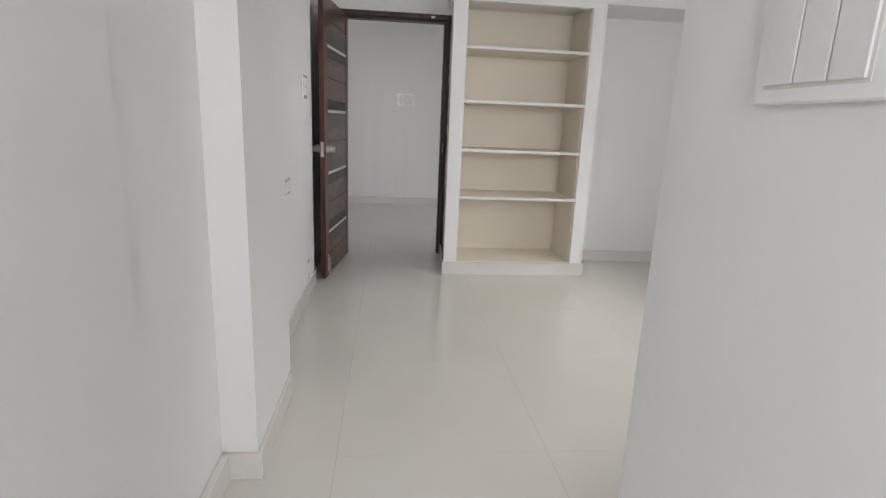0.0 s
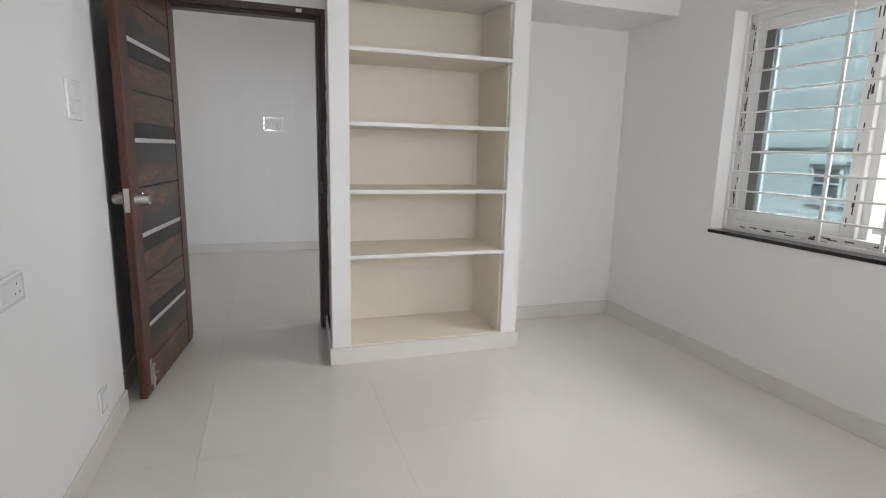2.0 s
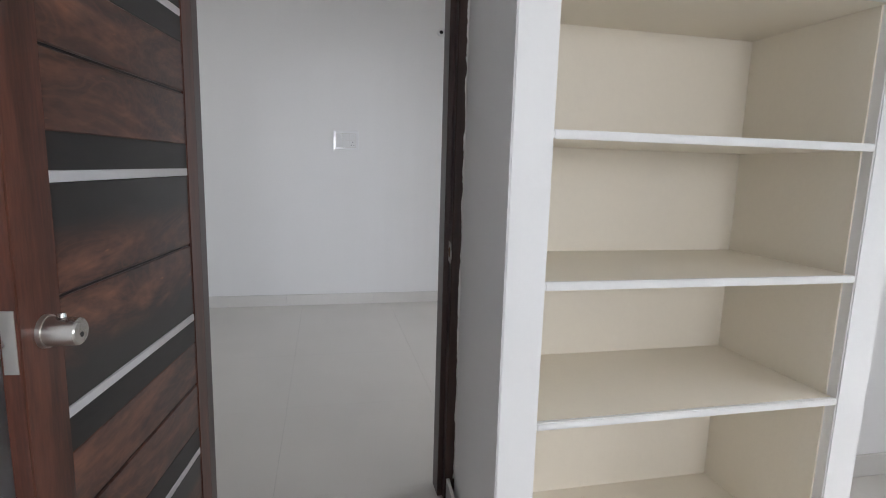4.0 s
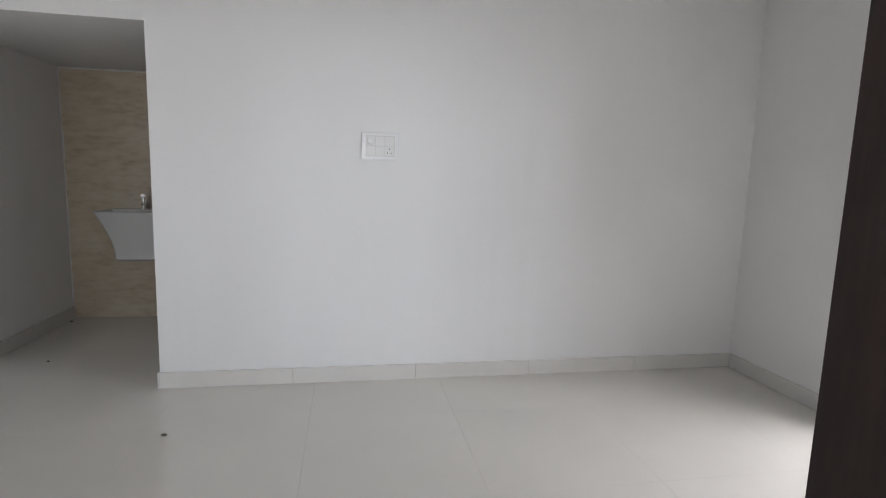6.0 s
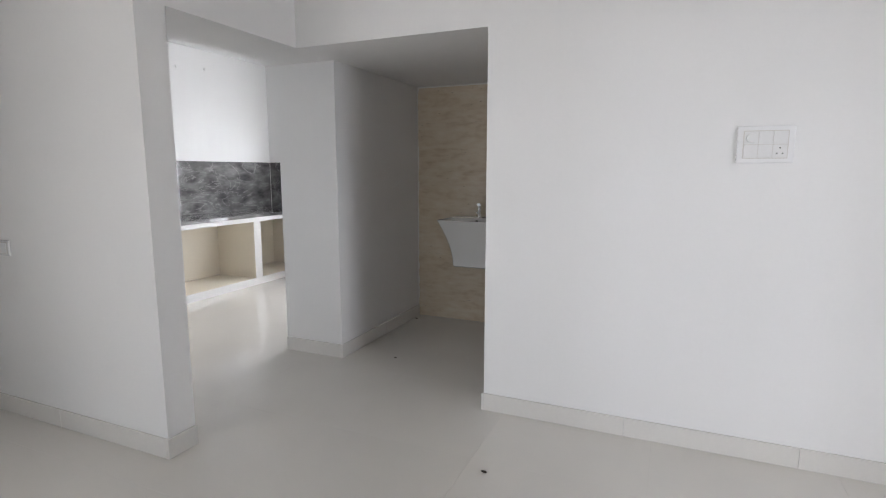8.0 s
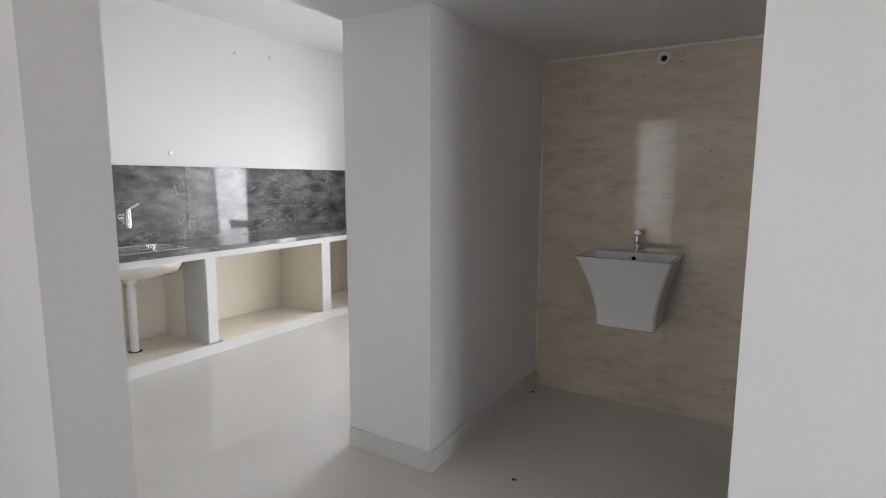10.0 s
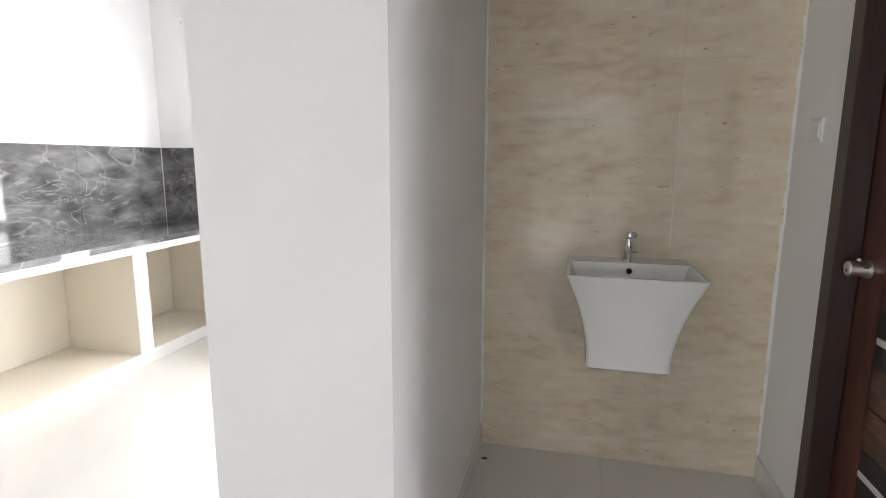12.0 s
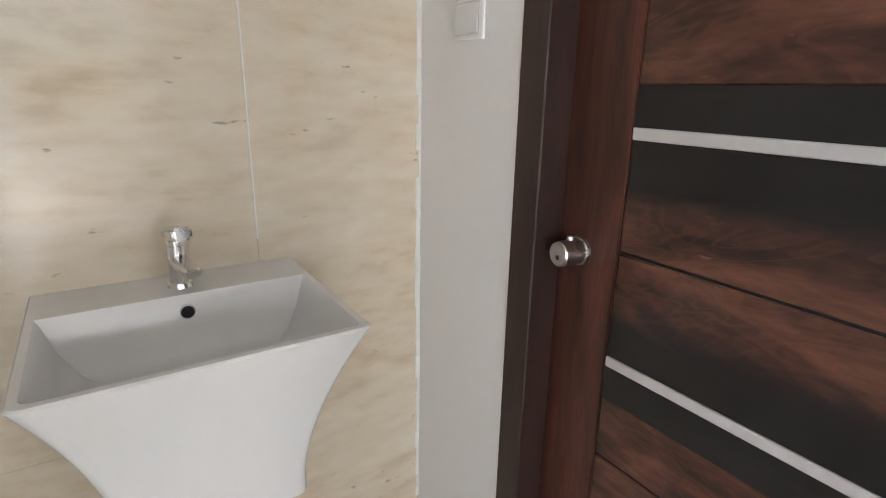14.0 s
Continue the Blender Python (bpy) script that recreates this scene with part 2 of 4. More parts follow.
ROUGH = mat("pale_cement_render", (0.62, 0.61, 0.59), rough=0.8, vary=0.15, size=5, grain=0.05, bump=0.3)
GREYBAR = mat("grey_window_strip", (0.17, 0.17, 0.17), rough=0.5, vary=0.1, size=8)
OUTWALL = mat("pale_exterior_paint", (0.82, 0.81, 0.78), rough=0.8, vary=0.08, size=0.6, bump=0.2, bump_size=20)
OUTTRIM = mat("cream_exterior_paint", (0.78, 0.77, 0.74), rough=0.8, vary=0.08, size=1, bump=0.2, bump_size=20)
EARTH = mat("dusty_ground", (0.28, 0.25, 0.21), rough=0.95, vary=0.25, size=0.5, bump=0.4, bump_size=8)
PANEWIN = mat("grey_house_glass", (0.16, 0.18, 0.20), rough=0.2, vary=0.2, size=3)
TEALST = mat("pale_teal_polished_stone", (0.42, 0.50, 0.49), rough=0.12, vary=0.12, size=6, grain=0.05, coat=0.3, bump=0.01)
RAWWOOD = mat("raw_brown_wood", (0.16, 0.085, 0.035), rough=0.8, vary=0.3, size=40)
DEBRIS = mat("dark_debris", (0.06, 0.045, 0.035), rough=0.9, vary=0.3, size=60)
SEALANT = mat("white_sealant", (0.80, 0.79, 0.75), rough=0.6, vary=0.05, size=30, bump=0.3, bump_size=80)

# ---- building helpers ----
HOME = {}


def box(bm, x0, x1, y0, y1, z0, z1, bevel=0.0, seg=2):
    """A box with, where bevel is given, rounded edges."""
    r = bmesh.ops.create_cube(bm, size=1, matrix=Matrix.LocRotScale(((x0 + x1) / 2, (y0 + y1) / 2, (z0 + z1) / 2), None, (x1 - x0, y1 - y0, z1 - z0)))
    if bevel:
        edges = list({e for v in r["verts"] for e in v.link_edges})
        bmesh.ops.bevel(bm, geom=edges, offset=bevel, segments=seg, affect="EDGES", clamp_overlap=True)
    return bm


def cyl(bm, a, b, r0, r1=None, seg=20):
    """A round bar from a to b."""
    a, b = Vector(a), Vector(b)
    q = (b - a).to_track_quat("Z", "Y").to_matrix().to_4x4()
    bmesh.ops.create_cone(bm, cap_ends=True, segments=seg, radius1=r0, radius2=r0 if r1 is None else r1, depth=(b - a).length, matrix=Matrix.Translation((a + b) / 2) @ q)
    return bm


def tube(bm, a, b, outer, inner, seg=28):
    """A pipe with an open bore."""
    a, b = Vector(a), Vector(b)
    q = (b - a).to_track_quat("Z", "Y").to_matrix()
    rings = []
    for p, r in ((a, outer), (b, outer), (b, inner), (a, inner)):
        rings.append([bm.verts.new(p + q @ Vector((r * math.cos(k * math.tau / seg), r * math.sin(k * math.tau / seg), 0))) for k in range(seg)])
    for i in range(4):
        for k in range(seg):
            bm.faces.new((rings[i][k], rings[i][(k + 1) % seg], rings[(i + 1) % 4][(k + 1) % seg], rings[(i + 1) % 4][k]))
    return bm


def mesh_of(name, bm, material, origin, smooth=False):
    bmesh.ops.recalc_face_normals(bm, faces=bm.faces)
    bmesh.ops.translate(bm, verts=bm.verts, vec=-Vector(origin))
    me = bpy.data.meshes.new(name)
    bm.to_mesh(me)
    bm.free()
    me.materials.append(material)
    if smooth:
        me.polygons.foreach_set("use_smooth", [True] * len(me.polygons))
        me.set_sharp_from_angle(angle=radians(38))
    return me


def part(name, bm, material, parent, label="", smooth=False):
    """One mesh, given in world metres, as a part of a thing or of a part."""
    ob = new(name, mesh_of(name, bm, material, HOME[parent], smooth))
    ob.parent = parent
    HOME[ob] = HOME[parent]
    return tagged(ob, label)


def thing(name, place, label, category, group="", kind=""):
    ob = new(name)
    ob.empty_display_size = 0.05
    ob.location = place
    HOME[ob] = Vector(place)
    return tagged(ob, label, category, group, kind)


def solo(name, bm, material, place, label, category, group="", kind="", smooth=False):
    ob = new(name, mesh_of(name, bm, material, place, smooth))
    ob.location = place
    HOME[ob] = Vector(place)
    return tagged(ob, label, category, group, kind)


def structure(name, boxes, material, label, category="wall"):
    bm = bmesh.new()
    for b in boxes:
        box(bm, *b)
    x0, y0, z0 = boxes[0][0], boxes[0][2], boxes[0][4]
    return solo(name, bm, material, (x0, y0, z0), label, category, kind="structure")


# ---- the plan ----
H = 2.80            # ceiling
BX0, BX1 = 0.02, 3.25    # bedroom, west and east faces
BY0, BY1 = -3.915, -0.145  # bedroom, back wall and niche wall
DOOR_Y0, DOOR_Y1 = 0.0, 0.125  # wall with the bedroom door
HALL_Y = 3.055      # hall's long wall
HX1 = 3.38          # hall's east face
AX0, AX1 = -1.787, -0.53   # wash alcove
AY = 4.765          # its tiled wall
COLX0, COLY = -2.29, 3.455  # wall end between kitchen and alcove
SOFFIT = 2.143
PX, PY0, PY1 = -1.762, 1.94, 2.10  # pier
KX, KY = -4.80, 6.20  # kitchen walls

Z0 = -0.02
structure("wall_bedroom_west", [(-0.28, BX0, -6.45, -0.93, Z0, H), (-0.28, -0.035, -0.93, DOOR_Y1, Z0, H)], PAINT, "white painted bedroom wall stepped back behind the open door")
structure("wall_passage_render", [(BX0 - 0.01, BX0 + 0.012, -6.45, -3.70, 0.0, H)], PAINT, "uneven white plaster build-up on the passage wall")
structure("wall_bedroom_pier", [(BX0 - 0.01, 0.137, -3.18, -2.57, Z0, H)], PAINT, "white painted column projecting from the bedroom wall", "column")
structure("wall_bedroom_door", [(-0.035, 0.115, DOOR_Y0, DOOR_Y1, Z0, H), (0.115, 1.083, DOOR_Y0, DOOR_Y1, 2.105, H), (1.083, HX1 + 0.15, BY1, DOOR_Y1, Z0, H)], PAINT, "white painted wall around the bedroom doorway")
WY0, WY1, WZ0, WZ1 = -2.345, -1.095, 0.82, 2.07
structure("wall_bedroom_east", [(BX1, BX1 + 0.2, WY1, BY1, Z0, H), (BX1, BX1 + 0.2, BY0, WY0, Z0, H), (BX1, BX1 + 0.2, WY0, WY1, Z0, WZ0 - 0.02), (BX1, BX1 + 0.2, WY0, WY1, WZ1, H)], PAINT, "white painted bedroom wall with a window opening")
# The opening is added, out of view, to light the shelf front.
structure("wall_bedroom_back", [(1.052, 1.55, -4.08, BY0, Z0, H), (2.85, BX1 + 0.2, -4.08, BY0, Z0, H), (1.55, 2.85, -4.08, BY0, Z0, 0.95), (1.55, 2.85, -4.08, BY0, 2.15, H)], PAINT, "white painted bedroom back wall with an added, unseen light opening")
structure("wall_passage_east", [(1.052, 1.21, -6.45, -4.08, Z0, H)], PAINT, "white painted passage wall with a switch plate")
# The hole in this unseen wall is added for the passage fill.
structure("wall_passage_end", [(BX0, 0.20, -6.60, -6.45, Z0, H), (0.90, 1.21, -6.60, -6.45, Z0, H), (0.20, 0.90, -6.60, -6.45, Z0, 1.2), (0.20, 0.90, -6.60, -6.45, 2.1, H)], PAINT, "white painted wall at the passage end with an added, unseen light opening")
# The wide gap is an unseen opening, added to let the fill in.
structure("wall_hall_south", [(-4.35, -2.7, DOOR_Y0, DOOR_Y1, Z0, H), (-0.7, -0.28, DOOR_Y0, DOOR_Y1, Z0, H), (-2.7, -0.7, DOOR_Y0, DOOR_Y1, 2.25, H)], PAINT, "white painted hall wall with an added, unseen light opening beside the bedroom")
structure("wall_hall_west", [(-4.35, -4.2, DOOR_Y1, PY0, Z0, H)], PAINT, "plain white painted hall end wall")
# Opening out of view, assumed for the light that comes from the east.
EAST0, EAST1, EASTZ = 0.20, 1.92, 2.2
structure("wall_hall_east", [(HX1, HX1 + 0.15, DOOR_Y1, EAST0, Z0, H), (HX1, HX1 + 0.15, EAST1, HALL_Y, Z0, H), (HX1, HX1 + 0.15, EAST0, EAST1, EASTZ, H)], PAINT, "white painted hall wall with an assumed, unseen opening for the east light")
structure("wall_hall_long", [(AX1, HX1 + 0.15, HALL_Y, HALL_Y + 0.15, Z0, H)], PAINT, "long white painted hall wall with a switchboard")
D2A, D2B, D2Z = 3.455, 4.385, 2.10
structure("wall_alcove_east", [(AX1, AX1 + 0.15, HALL_Y + 0.15, D2A, Z0, H), (AX1, AX1 + 0.15, D2B, AY, Z0, H), (AX1, AX1 + 0.15, D2A, D2B, D2Z, H)], PAINT, "white painted alcove wall around the bathroom door")
structure("wall_alcove_back", [(AX0, AX1 + 0.15, AY + 0.012, AY + 0.15, Z0, H)], CONCRETE, "plastered wall behind the stone tiles of the wash alcove")
structure("wall_kitchen_east", [(COLX0, AX0, COLY, KY + 0.15, Z0, H)], PAINT, "white painted wall end between kitchen and wash alcove")
structure("wall_hall_pier", [(-4.95, PX, PY0, PY1, Z0, H)], PAINT, "white painted wall ending at the kitchen opening")
structure("wall_kitchen_west", [(KX - 0.15, KX, PY1, KY + 0.15, Z0, H)], PAINT, "white painted kitchen wall above a dark stone backsplash")
structure("beam_kitchen", [(COLX0, AX0, PY1, COLY, SOFFIT, H)], PAINT, "white painted beam over the kitchen opening", "beam")
structure("loft_alcove", [(AX0, AX1, HALL_Y, AY + 0.012, SOFFIT, H)], PAINT, "white painted lowered loft over the wash alcove", "loft")
KWX0, KWX1, KWZ0, KWZ1 = -4.44, -3.30, 1.42, 2.19
KDX0 = -2.97        # utility doorway, from here to the east wall
KR = -3.06          # end of the counter's return
bm = bmesh.new()
for b in ((KX, KWX0, KY, KY + 0.15, Z0, H), (KWX1, KDX0, KY, KY + 0.15, Z0, H), (KDX0, COLX0, KY, KY + 0.15, 2.1, H), (KWX0, KWX1, KY, KY + 0.15, Z0, KWZ0)):
    box(bm, *b)
# the strip above the window carries a round vent hole
VX, VZ, VR = -4.275, 2.63, 0.085
seg = 32
ring = [(VX + VR * math.cos(k * math.tau / seg), VZ + VR * math.sin(k * math.tau / seg)) for k in range(seg)]
rim = []
for k in range(seg):
    c, s = math.cos(k * math.tau / seg), math.sin(k * math.tau / seg)
    t = min((0.165 / abs(c)) if abs(c) > 1e-6 else 9, (0.165 / abs(s)) if abs(s) > 1e-6 else 9)
    rim.append((VX + t * c, VZ + t * s))
for yy in (KY, KY + 0.15):
    a = [bm.verts.new((x, yy, z)) for x, z in ring]
    b = [bm.verts.new((x, yy, z)) for x, z in rim]
    for k in range(seg):
        bm.faces.new((a[k], a[(k + 1) % seg], b[(k + 1) % seg], b[k]))
for b in ((KWX0, KWX1, KY, KY + 0.15, KWZ1, VZ - 0.165), (VX + 0.165, KWX1, KY, KY + 0.15, VZ - 0.165, H), (KWX0, VX - 0.165, KY, KY + 0.15, VZ - 0.165, H), (VX - 0.165, VX + 0.165, KY, KY + 0.15, VZ + 0.165, H)):
    if b[1] - b[0] > 0.001:
        box(bm, *b)
solo("wall_kitchen_north", bm, PAINT, (KX, KY, 0), "white painted kitchen wall with a window and a round vent hole", "wall", kind="structure")

# Unseen walls added to bound the east light and stop stray light.
structure("wall_light_guard", [(HX1 + 0.15, 4.45, DOOR_Y0, DOOR_Y1, Z0, H), (HX1 + 0.15, 4.45, HALL_Y, HALL_Y + 0.15, Z0, H), (4.37, 4.45, DOOR_Y1, 2.35, Z0, 0.60), (4.37, 4.45, DOOR_Y1, 2.35, 2.1, H), (4.37, 4.45, 2.35, HALL_Y, Z0, H)], PAINT, "unseen white walls added east of the hall to shape its light")
structure("ceiling", [(-5.0, 3.55, PY1, 6.4, H, H + 0.12), (-4.35, 3.55, -6.6, PY1, H, H + 0.12), (3.55, 4.45, 0.0, 3.2, H, H + 0.12)], CEIL, "plain white painted flat ceiling", "ceiling")

# loft slab over the bedroom niche and shelf
structure("loft_bedroom", [(1.03, BX1, -0.645, BY1, 2.135, 2.25)], PAINT, "white painted concrete loft slab over the shelf niche", "loft")

# ---- skirting ----
SK, ST = 0.102, 0.013


def skirting(x0, y0, x1, y1, nx, ny, name="baseboard"):
    """A tile skirting from one point to another, standing proud on the side of (nx, ny), in lengths of one tile."""
    n = max(1, round(math.hypot(x1 - x0, y1 - y0) / 0.8))
    root = thing(name, (x0, y0, 0), "cream glazed tile skirting along the wall foot", "baseboard", kind="structure")
    for i in range(n):
        a, b = i / n, (i + 1) / n
        xs = sorted((x0 + (x1 - x0) * a, x0 + (x1 - x0) * b))
        ys = sorted((y0 + (y1 - y0) * a, y0 + (y1 - y0) * b))
        if nx:
            xs = sorted((x0, x0 + nx * ST))
            ys = [ys[0] + 0.0008, ys[1] - 0.0008]
        else:
            ys = sorted((y0, y0 + ny * ST))
            xs = [xs[0] + 0.0008, xs[1] - 0.0008]
        part("skirting_tile", box(bmesh.new(), xs[0], xs[1], ys[0], ys[1], 0.0, SK, 0.002, 1), SKIRT, root)


skirting(BX0, -2.57, BX0, -0.93, 1, 0)
skirting(BX0, -6.45, BX0, -3.18, 1.9, 0)
skirting(BX0, -3.18, 0.137 + ST, -3.18, 0, -1)
skirting(0.137, -3.18, 0.137, -2.57, 1, 0)
skirting(-0.035, -0.93, -0.035, 0.0, 1, 0)
skirting(2.20, BY1, BX1, BY1, 0, -1)
skirting(BX1, BY0, BX1, BY1 - ST, -1, 0)
skirting(1.052, BY0, BX1 - ST, BY0, 0, 1)
skirting(AX1 + 0.0, HALL_Y, HX1, HALL_Y, 0, -1)
skirting(HX1, EAST1, HX1, HALL_Y - ST, -1, 0)
skirting(AX1, HALL_Y - ST, AX1, D2A, -1, 0)
skirting(AX1, D2B, AX1, AY, -1, 0)
skirting(AX0, COLY - ST, AX0, AY, 1, 0)
skirting(COLX0, COLY, AX0, COLY, 0, -1)
skirting(-4.2, PY0, PX, PY0, 0, -1)
skirting(PX, PY0 - ST, PX, PY1, 1, 0)
skirting(-4.2, DOOR_Y1, -2.7, DOOR_Y1, 0, 1)
skirting(-0.7, DOOR_Y1, 0.115, DOOR_Y1, 0, 1)
skirting(1.085, DOOR_Y1, HX1, DOOR_Y1, 0, 1)

# ---- built-in bedroom shelf ----
SX0, SX1, PXL, PXR, SF = 1.022, 2.197, 1.130, 2.088, -0.645
shelf = thing("built_in_shelf", (SX0, SF, 0), "cream and white masonry shelf unit with five open bays, empty", "shelf")
bm = bmesh.new()
plan = ((SX0, SF), (PXL, SF), (PXL, BY1), (PXL, -0.006), (1.080, -0.006))
low, high = [bm.verts.new((x, y, 0.0)) for x, y in plan], [bm.verts.new((x, y, 2.135)) for x, y in plan]
bm.faces.new(low[::-1])
bm.faces.new(high)
for k in range(5):
    bm.faces.new((low[k], low[(k + 1) % 5], high[(k + 1) % 5], high[k]))
bmesh.ops.bevel(bm, geom=[e for e in bm.edges if abs(e.verts[0].co.z - e.verts[1].co.z) > 1], offset=0.004, segments=2, affect="EDGES")
part("side_panel", bm, PAINT, shelf)
part("side_panel", box(bmesh.new(), PXR, SX1, SF, BY1, 0.0, 2.135, 0.004), PAINT, shelf)
part("header", box(bmesh.new(), PXL, PXR, SF + 0.002, SF + 0.10, 2.10, 2.135), PAINT, shelf)
part("back_panel", box(bmesh.new(), PXL, PXR, BY1 - 0.012, BY1 - 0.002, 0.1, 2.135), CREAM, shelf, "cream painted back panel")
for xa, xb in ((PXL, PXL + 0.006), (PXR - 0.006, PXR)):
    part("side_lining", box(bmesh.new(), xa, xb, SF + 0.035, BY1 - 0.012, 0.1, 2.10), CREAM, shelf, "cream painted inner side")
for z in (1.787, 1.394, 1.020, 0.645):
    s = part("shelf_board", box(bmesh.new(), PXL, PXR, SF + 0.018, BY1 - 0.012, z - 0.020, z, 0.002), CREAM, shelf)
    part("front_edge", box(bmesh.new(), PXL, PXR, SF + 0.001, SF + 0.018, z - 0.021, z + 0.001, 0.003), TRIMW, s, "white front edge")
part("bottom_board", box(bmesh.new(), PXL, PXR, SF + 0.012, BY1 - 0.012, 0.0, 0.108), CREAM, shelf)
part("plinth", box(bmesh.new(), SX0 - ST, SX1 + ST, SF - ST, SF, 0.0, SK, 0.002, 1), SKIRT, shelf, "cream tile plinth")
bm = box(bmesh.new(), SX0 - ST, SX0, SF, -0.004, 0.0, SK, 0.002, 1)
for v in bm.verts:
    v.co.x += 0.040 * (v.co.y - SF) / (-0.004 - SF)
part("plinth", bm, SKIRT, shelf, "cream tile plinth")
part("plinth", box(bmesh.new(), SX1, SX1 + ST, SF, BY1 - ST, 0.0, SK, 0.002, 1), SKIRT, shelf, "cream tile plinth")


# ---- doors ----
def bar_knob(parent, at, out, side):
    """A round steel lock knob on a rose, pointing along out, with a small thumb turn."""
    at, out = Vector(at), Vector(out)
    up = Vector((0, 0, 1))
    k = part("knob", cyl(bmesh.new(), at + out * 0.008, at + out * 0.058, 0.027, 0.025, 28), STEEL, parent, "brushed steel lock knob", True)
    part("rose", cyl(bmesh.new(), at, at + out * 0.008, 0.031, 0.030, 28), STEEL, k, "", True)
    part("knob_face", cyl(bmesh.new(), at + out * 0.058, at + out * 0.061, 0.024, 0.022, 28), STEEL, k, "", True)
    c = at + out * 0.03 + up * 0.026
    bm = bmesh.new()
    cyl(bm, c, c + up * 0.008, 0.007, 0.006, 12)
    part("thumb_turn", bm, STEEL, k, "", True)
    part("keyhole", cyl(bmesh.new(), at + out * 0.061 - up * 0.006, at + out * 0.0615 - up * 0.006, 0.005, 0.005, 12), DARK, k)


def leaf(parent, width, height, zs, stile, hinge_stile, group_thick=0.035):
    """Panelled leaf, hinge edge at x = 0, faces at y = 0 and y = thick, in its own frame; grooved boards, black inlays and silver strips."""
    made = []

    def add(name, bm, m, label="", under=None, smooth=False):
        me = mesh_of(name, bm, m, (0, 0, 0), smooth)
        ob = new(name, me)
        ob.parent = under or parent
        HOME[ob] = Vector((0, 0, 0))
        made.append(tagged(ob, label))
        return ob

    T = group_thick
    for a, b in ((0.0, hinge_stile), (width - stile, width)):
        add("stile", box(bmesh.new(), a, b, 0, T, 0.008, height, 0.003), WOODV)
    x0, x1 = hinge_stile, width - stile
    lo, hi = 0.008, height
    # strips by pairs: between the second and third, and outward of the first and last, the boards run into black
    for k, z in enumerate(zs):
        hard_below = k % 2 == 0
        a, b = (z - 0.082, z - 0.011) if hard_below else (z + 0.011, z + 0.082)
        add("inlay", box(bmesh.new(), x0, x1, 0.0035, T - 0.0035, a, b), WENGE, "black wenge inlay")
        add("strip", box(bmesh.new(), x0, x1, 0.0015, T - 0.0015, z - 0.011, z + 0.011, 0.002, 1), ALU, "silver inlay strip")
    spans = [(zs[0] + 0.011, hi, WOOD_DOWN, WOOD), (zs[1] + 0.082, zs[0] - 0.082, WOOD, WOOD), (zs[2] + 0.011, zs[1] - 0.011, WOOD_DOWN, WOOD_UP), (zs[3] + 0.082, zs[2] - 0.082, WOOD, WOOD), (lo, zs[3] - 0.011, WOOD, WOOD_UP)]
    for a, b, lower, upper in spans:
        mid = (a + b) / 2 + 0.004
        for p, q, m in ((a, mid - 0.003, lower), (mid + 0.003, b, upper)):
            add("board", box(bmesh.new(), x0, x1, 0.003, T - 0.003, p, q, 0.003, 1), m)
        add("groove", box(bmesh.new(), x0, x1, 0.009, T - 0.009, mid - 0.003, mid + 0.003), WENGE)
    return made


def tower_bolt(parent, m, length=0.14):
    """A steel tower bolt, upright."""
    bm = bmesh.new()
    box(bm, -0.016, 0.016, -0.003, 0, 0, length, 0.001, 1)
    ob = new("bolt_plate", mesh_of("bolt_plate", bm, STEEL, (0, 0, 0)))
    bm = bmesh.new()
    cyl(bm, (0, -0.011, -0.02), (0, -0.011, length - 0.01), 0.006, None, 14)
    rod = new("bolt_rod", mesh_of("bolt_rod", bm, STEEL, (0, 0, 0), True))
    bm = bmesh.new()
    cyl(bm, (0, -0.011, length * 0.5), (0, -0.034, length * 0.5), 0.005, 0.006, 12)
    kn = new("bolt_grip", mesh_of("bolt_grip", bm, STEEL, (0, 0, 0), True))
    bm = bmesh.new()
    for z in (0.02, length - 0.035):
        box(bm, -0.012, 0.012, -0.019, -0.003, z, z + 0.018, 0.003, 1)
    gd = new("bolt_guide", mesh_of("bolt_guide", bm, STEEL, (0, 0, 0)))
    for o in (ob, rod, kn, gd):
        o.parent = parent
        o.matrix_local = m
        HOME[o] = Vector((0, 0, 0))


# bedroom door: frame in the opening, leaf swung into the bedroom
frame_1 = thing("door_frame_1", (0.19, 0.0, 0), "dark brown wooden door frame with rough plaster edge", "door frame", kind="structure")


def jamb(root, boxes, name):
    bm = bmesh.new()
    for b in boxes:
        box(bm, *b, 0.003, 1)
    part(name, bm, FRAMEW, root)


jamb(frame_1, [(0.115, 0.165, -0.004, 0.038, 0.0, 2.105), (0.115, 0.19, 0.038, 0.129, 0.0, 2.105)], "jamb")
jamb(frame_1, [(1.044, 1.083, -0.004, 0.038, 0.0, 2.105), (1.024, 1.083, 0.038, 0.129, 0.0, 2.105)], "jamb")
jamb(frame_1, [(0.165, 1.044, -0.004, 0.038, 2.062, 2.105), (0.19, 1.024, 0.038, 0.129, 2.045, 2.105)], "head")
bm = box(bmesh.new(), 1.0405, 1.0435, 0.003, 0.034, 0.952, 1.026, 0.001, 1)
box(bm, 1.0405, 1.0435, -0.006, 0.004, 0.972, 1.004, 0.001, 1)
for v in bm.verts:
    v.co.z += 0.25 * (v.co.y - 0.018)
part("strike_plate", bm, STEEL, frame_1, "bent steel strike plate")
bm = bmesh.new()
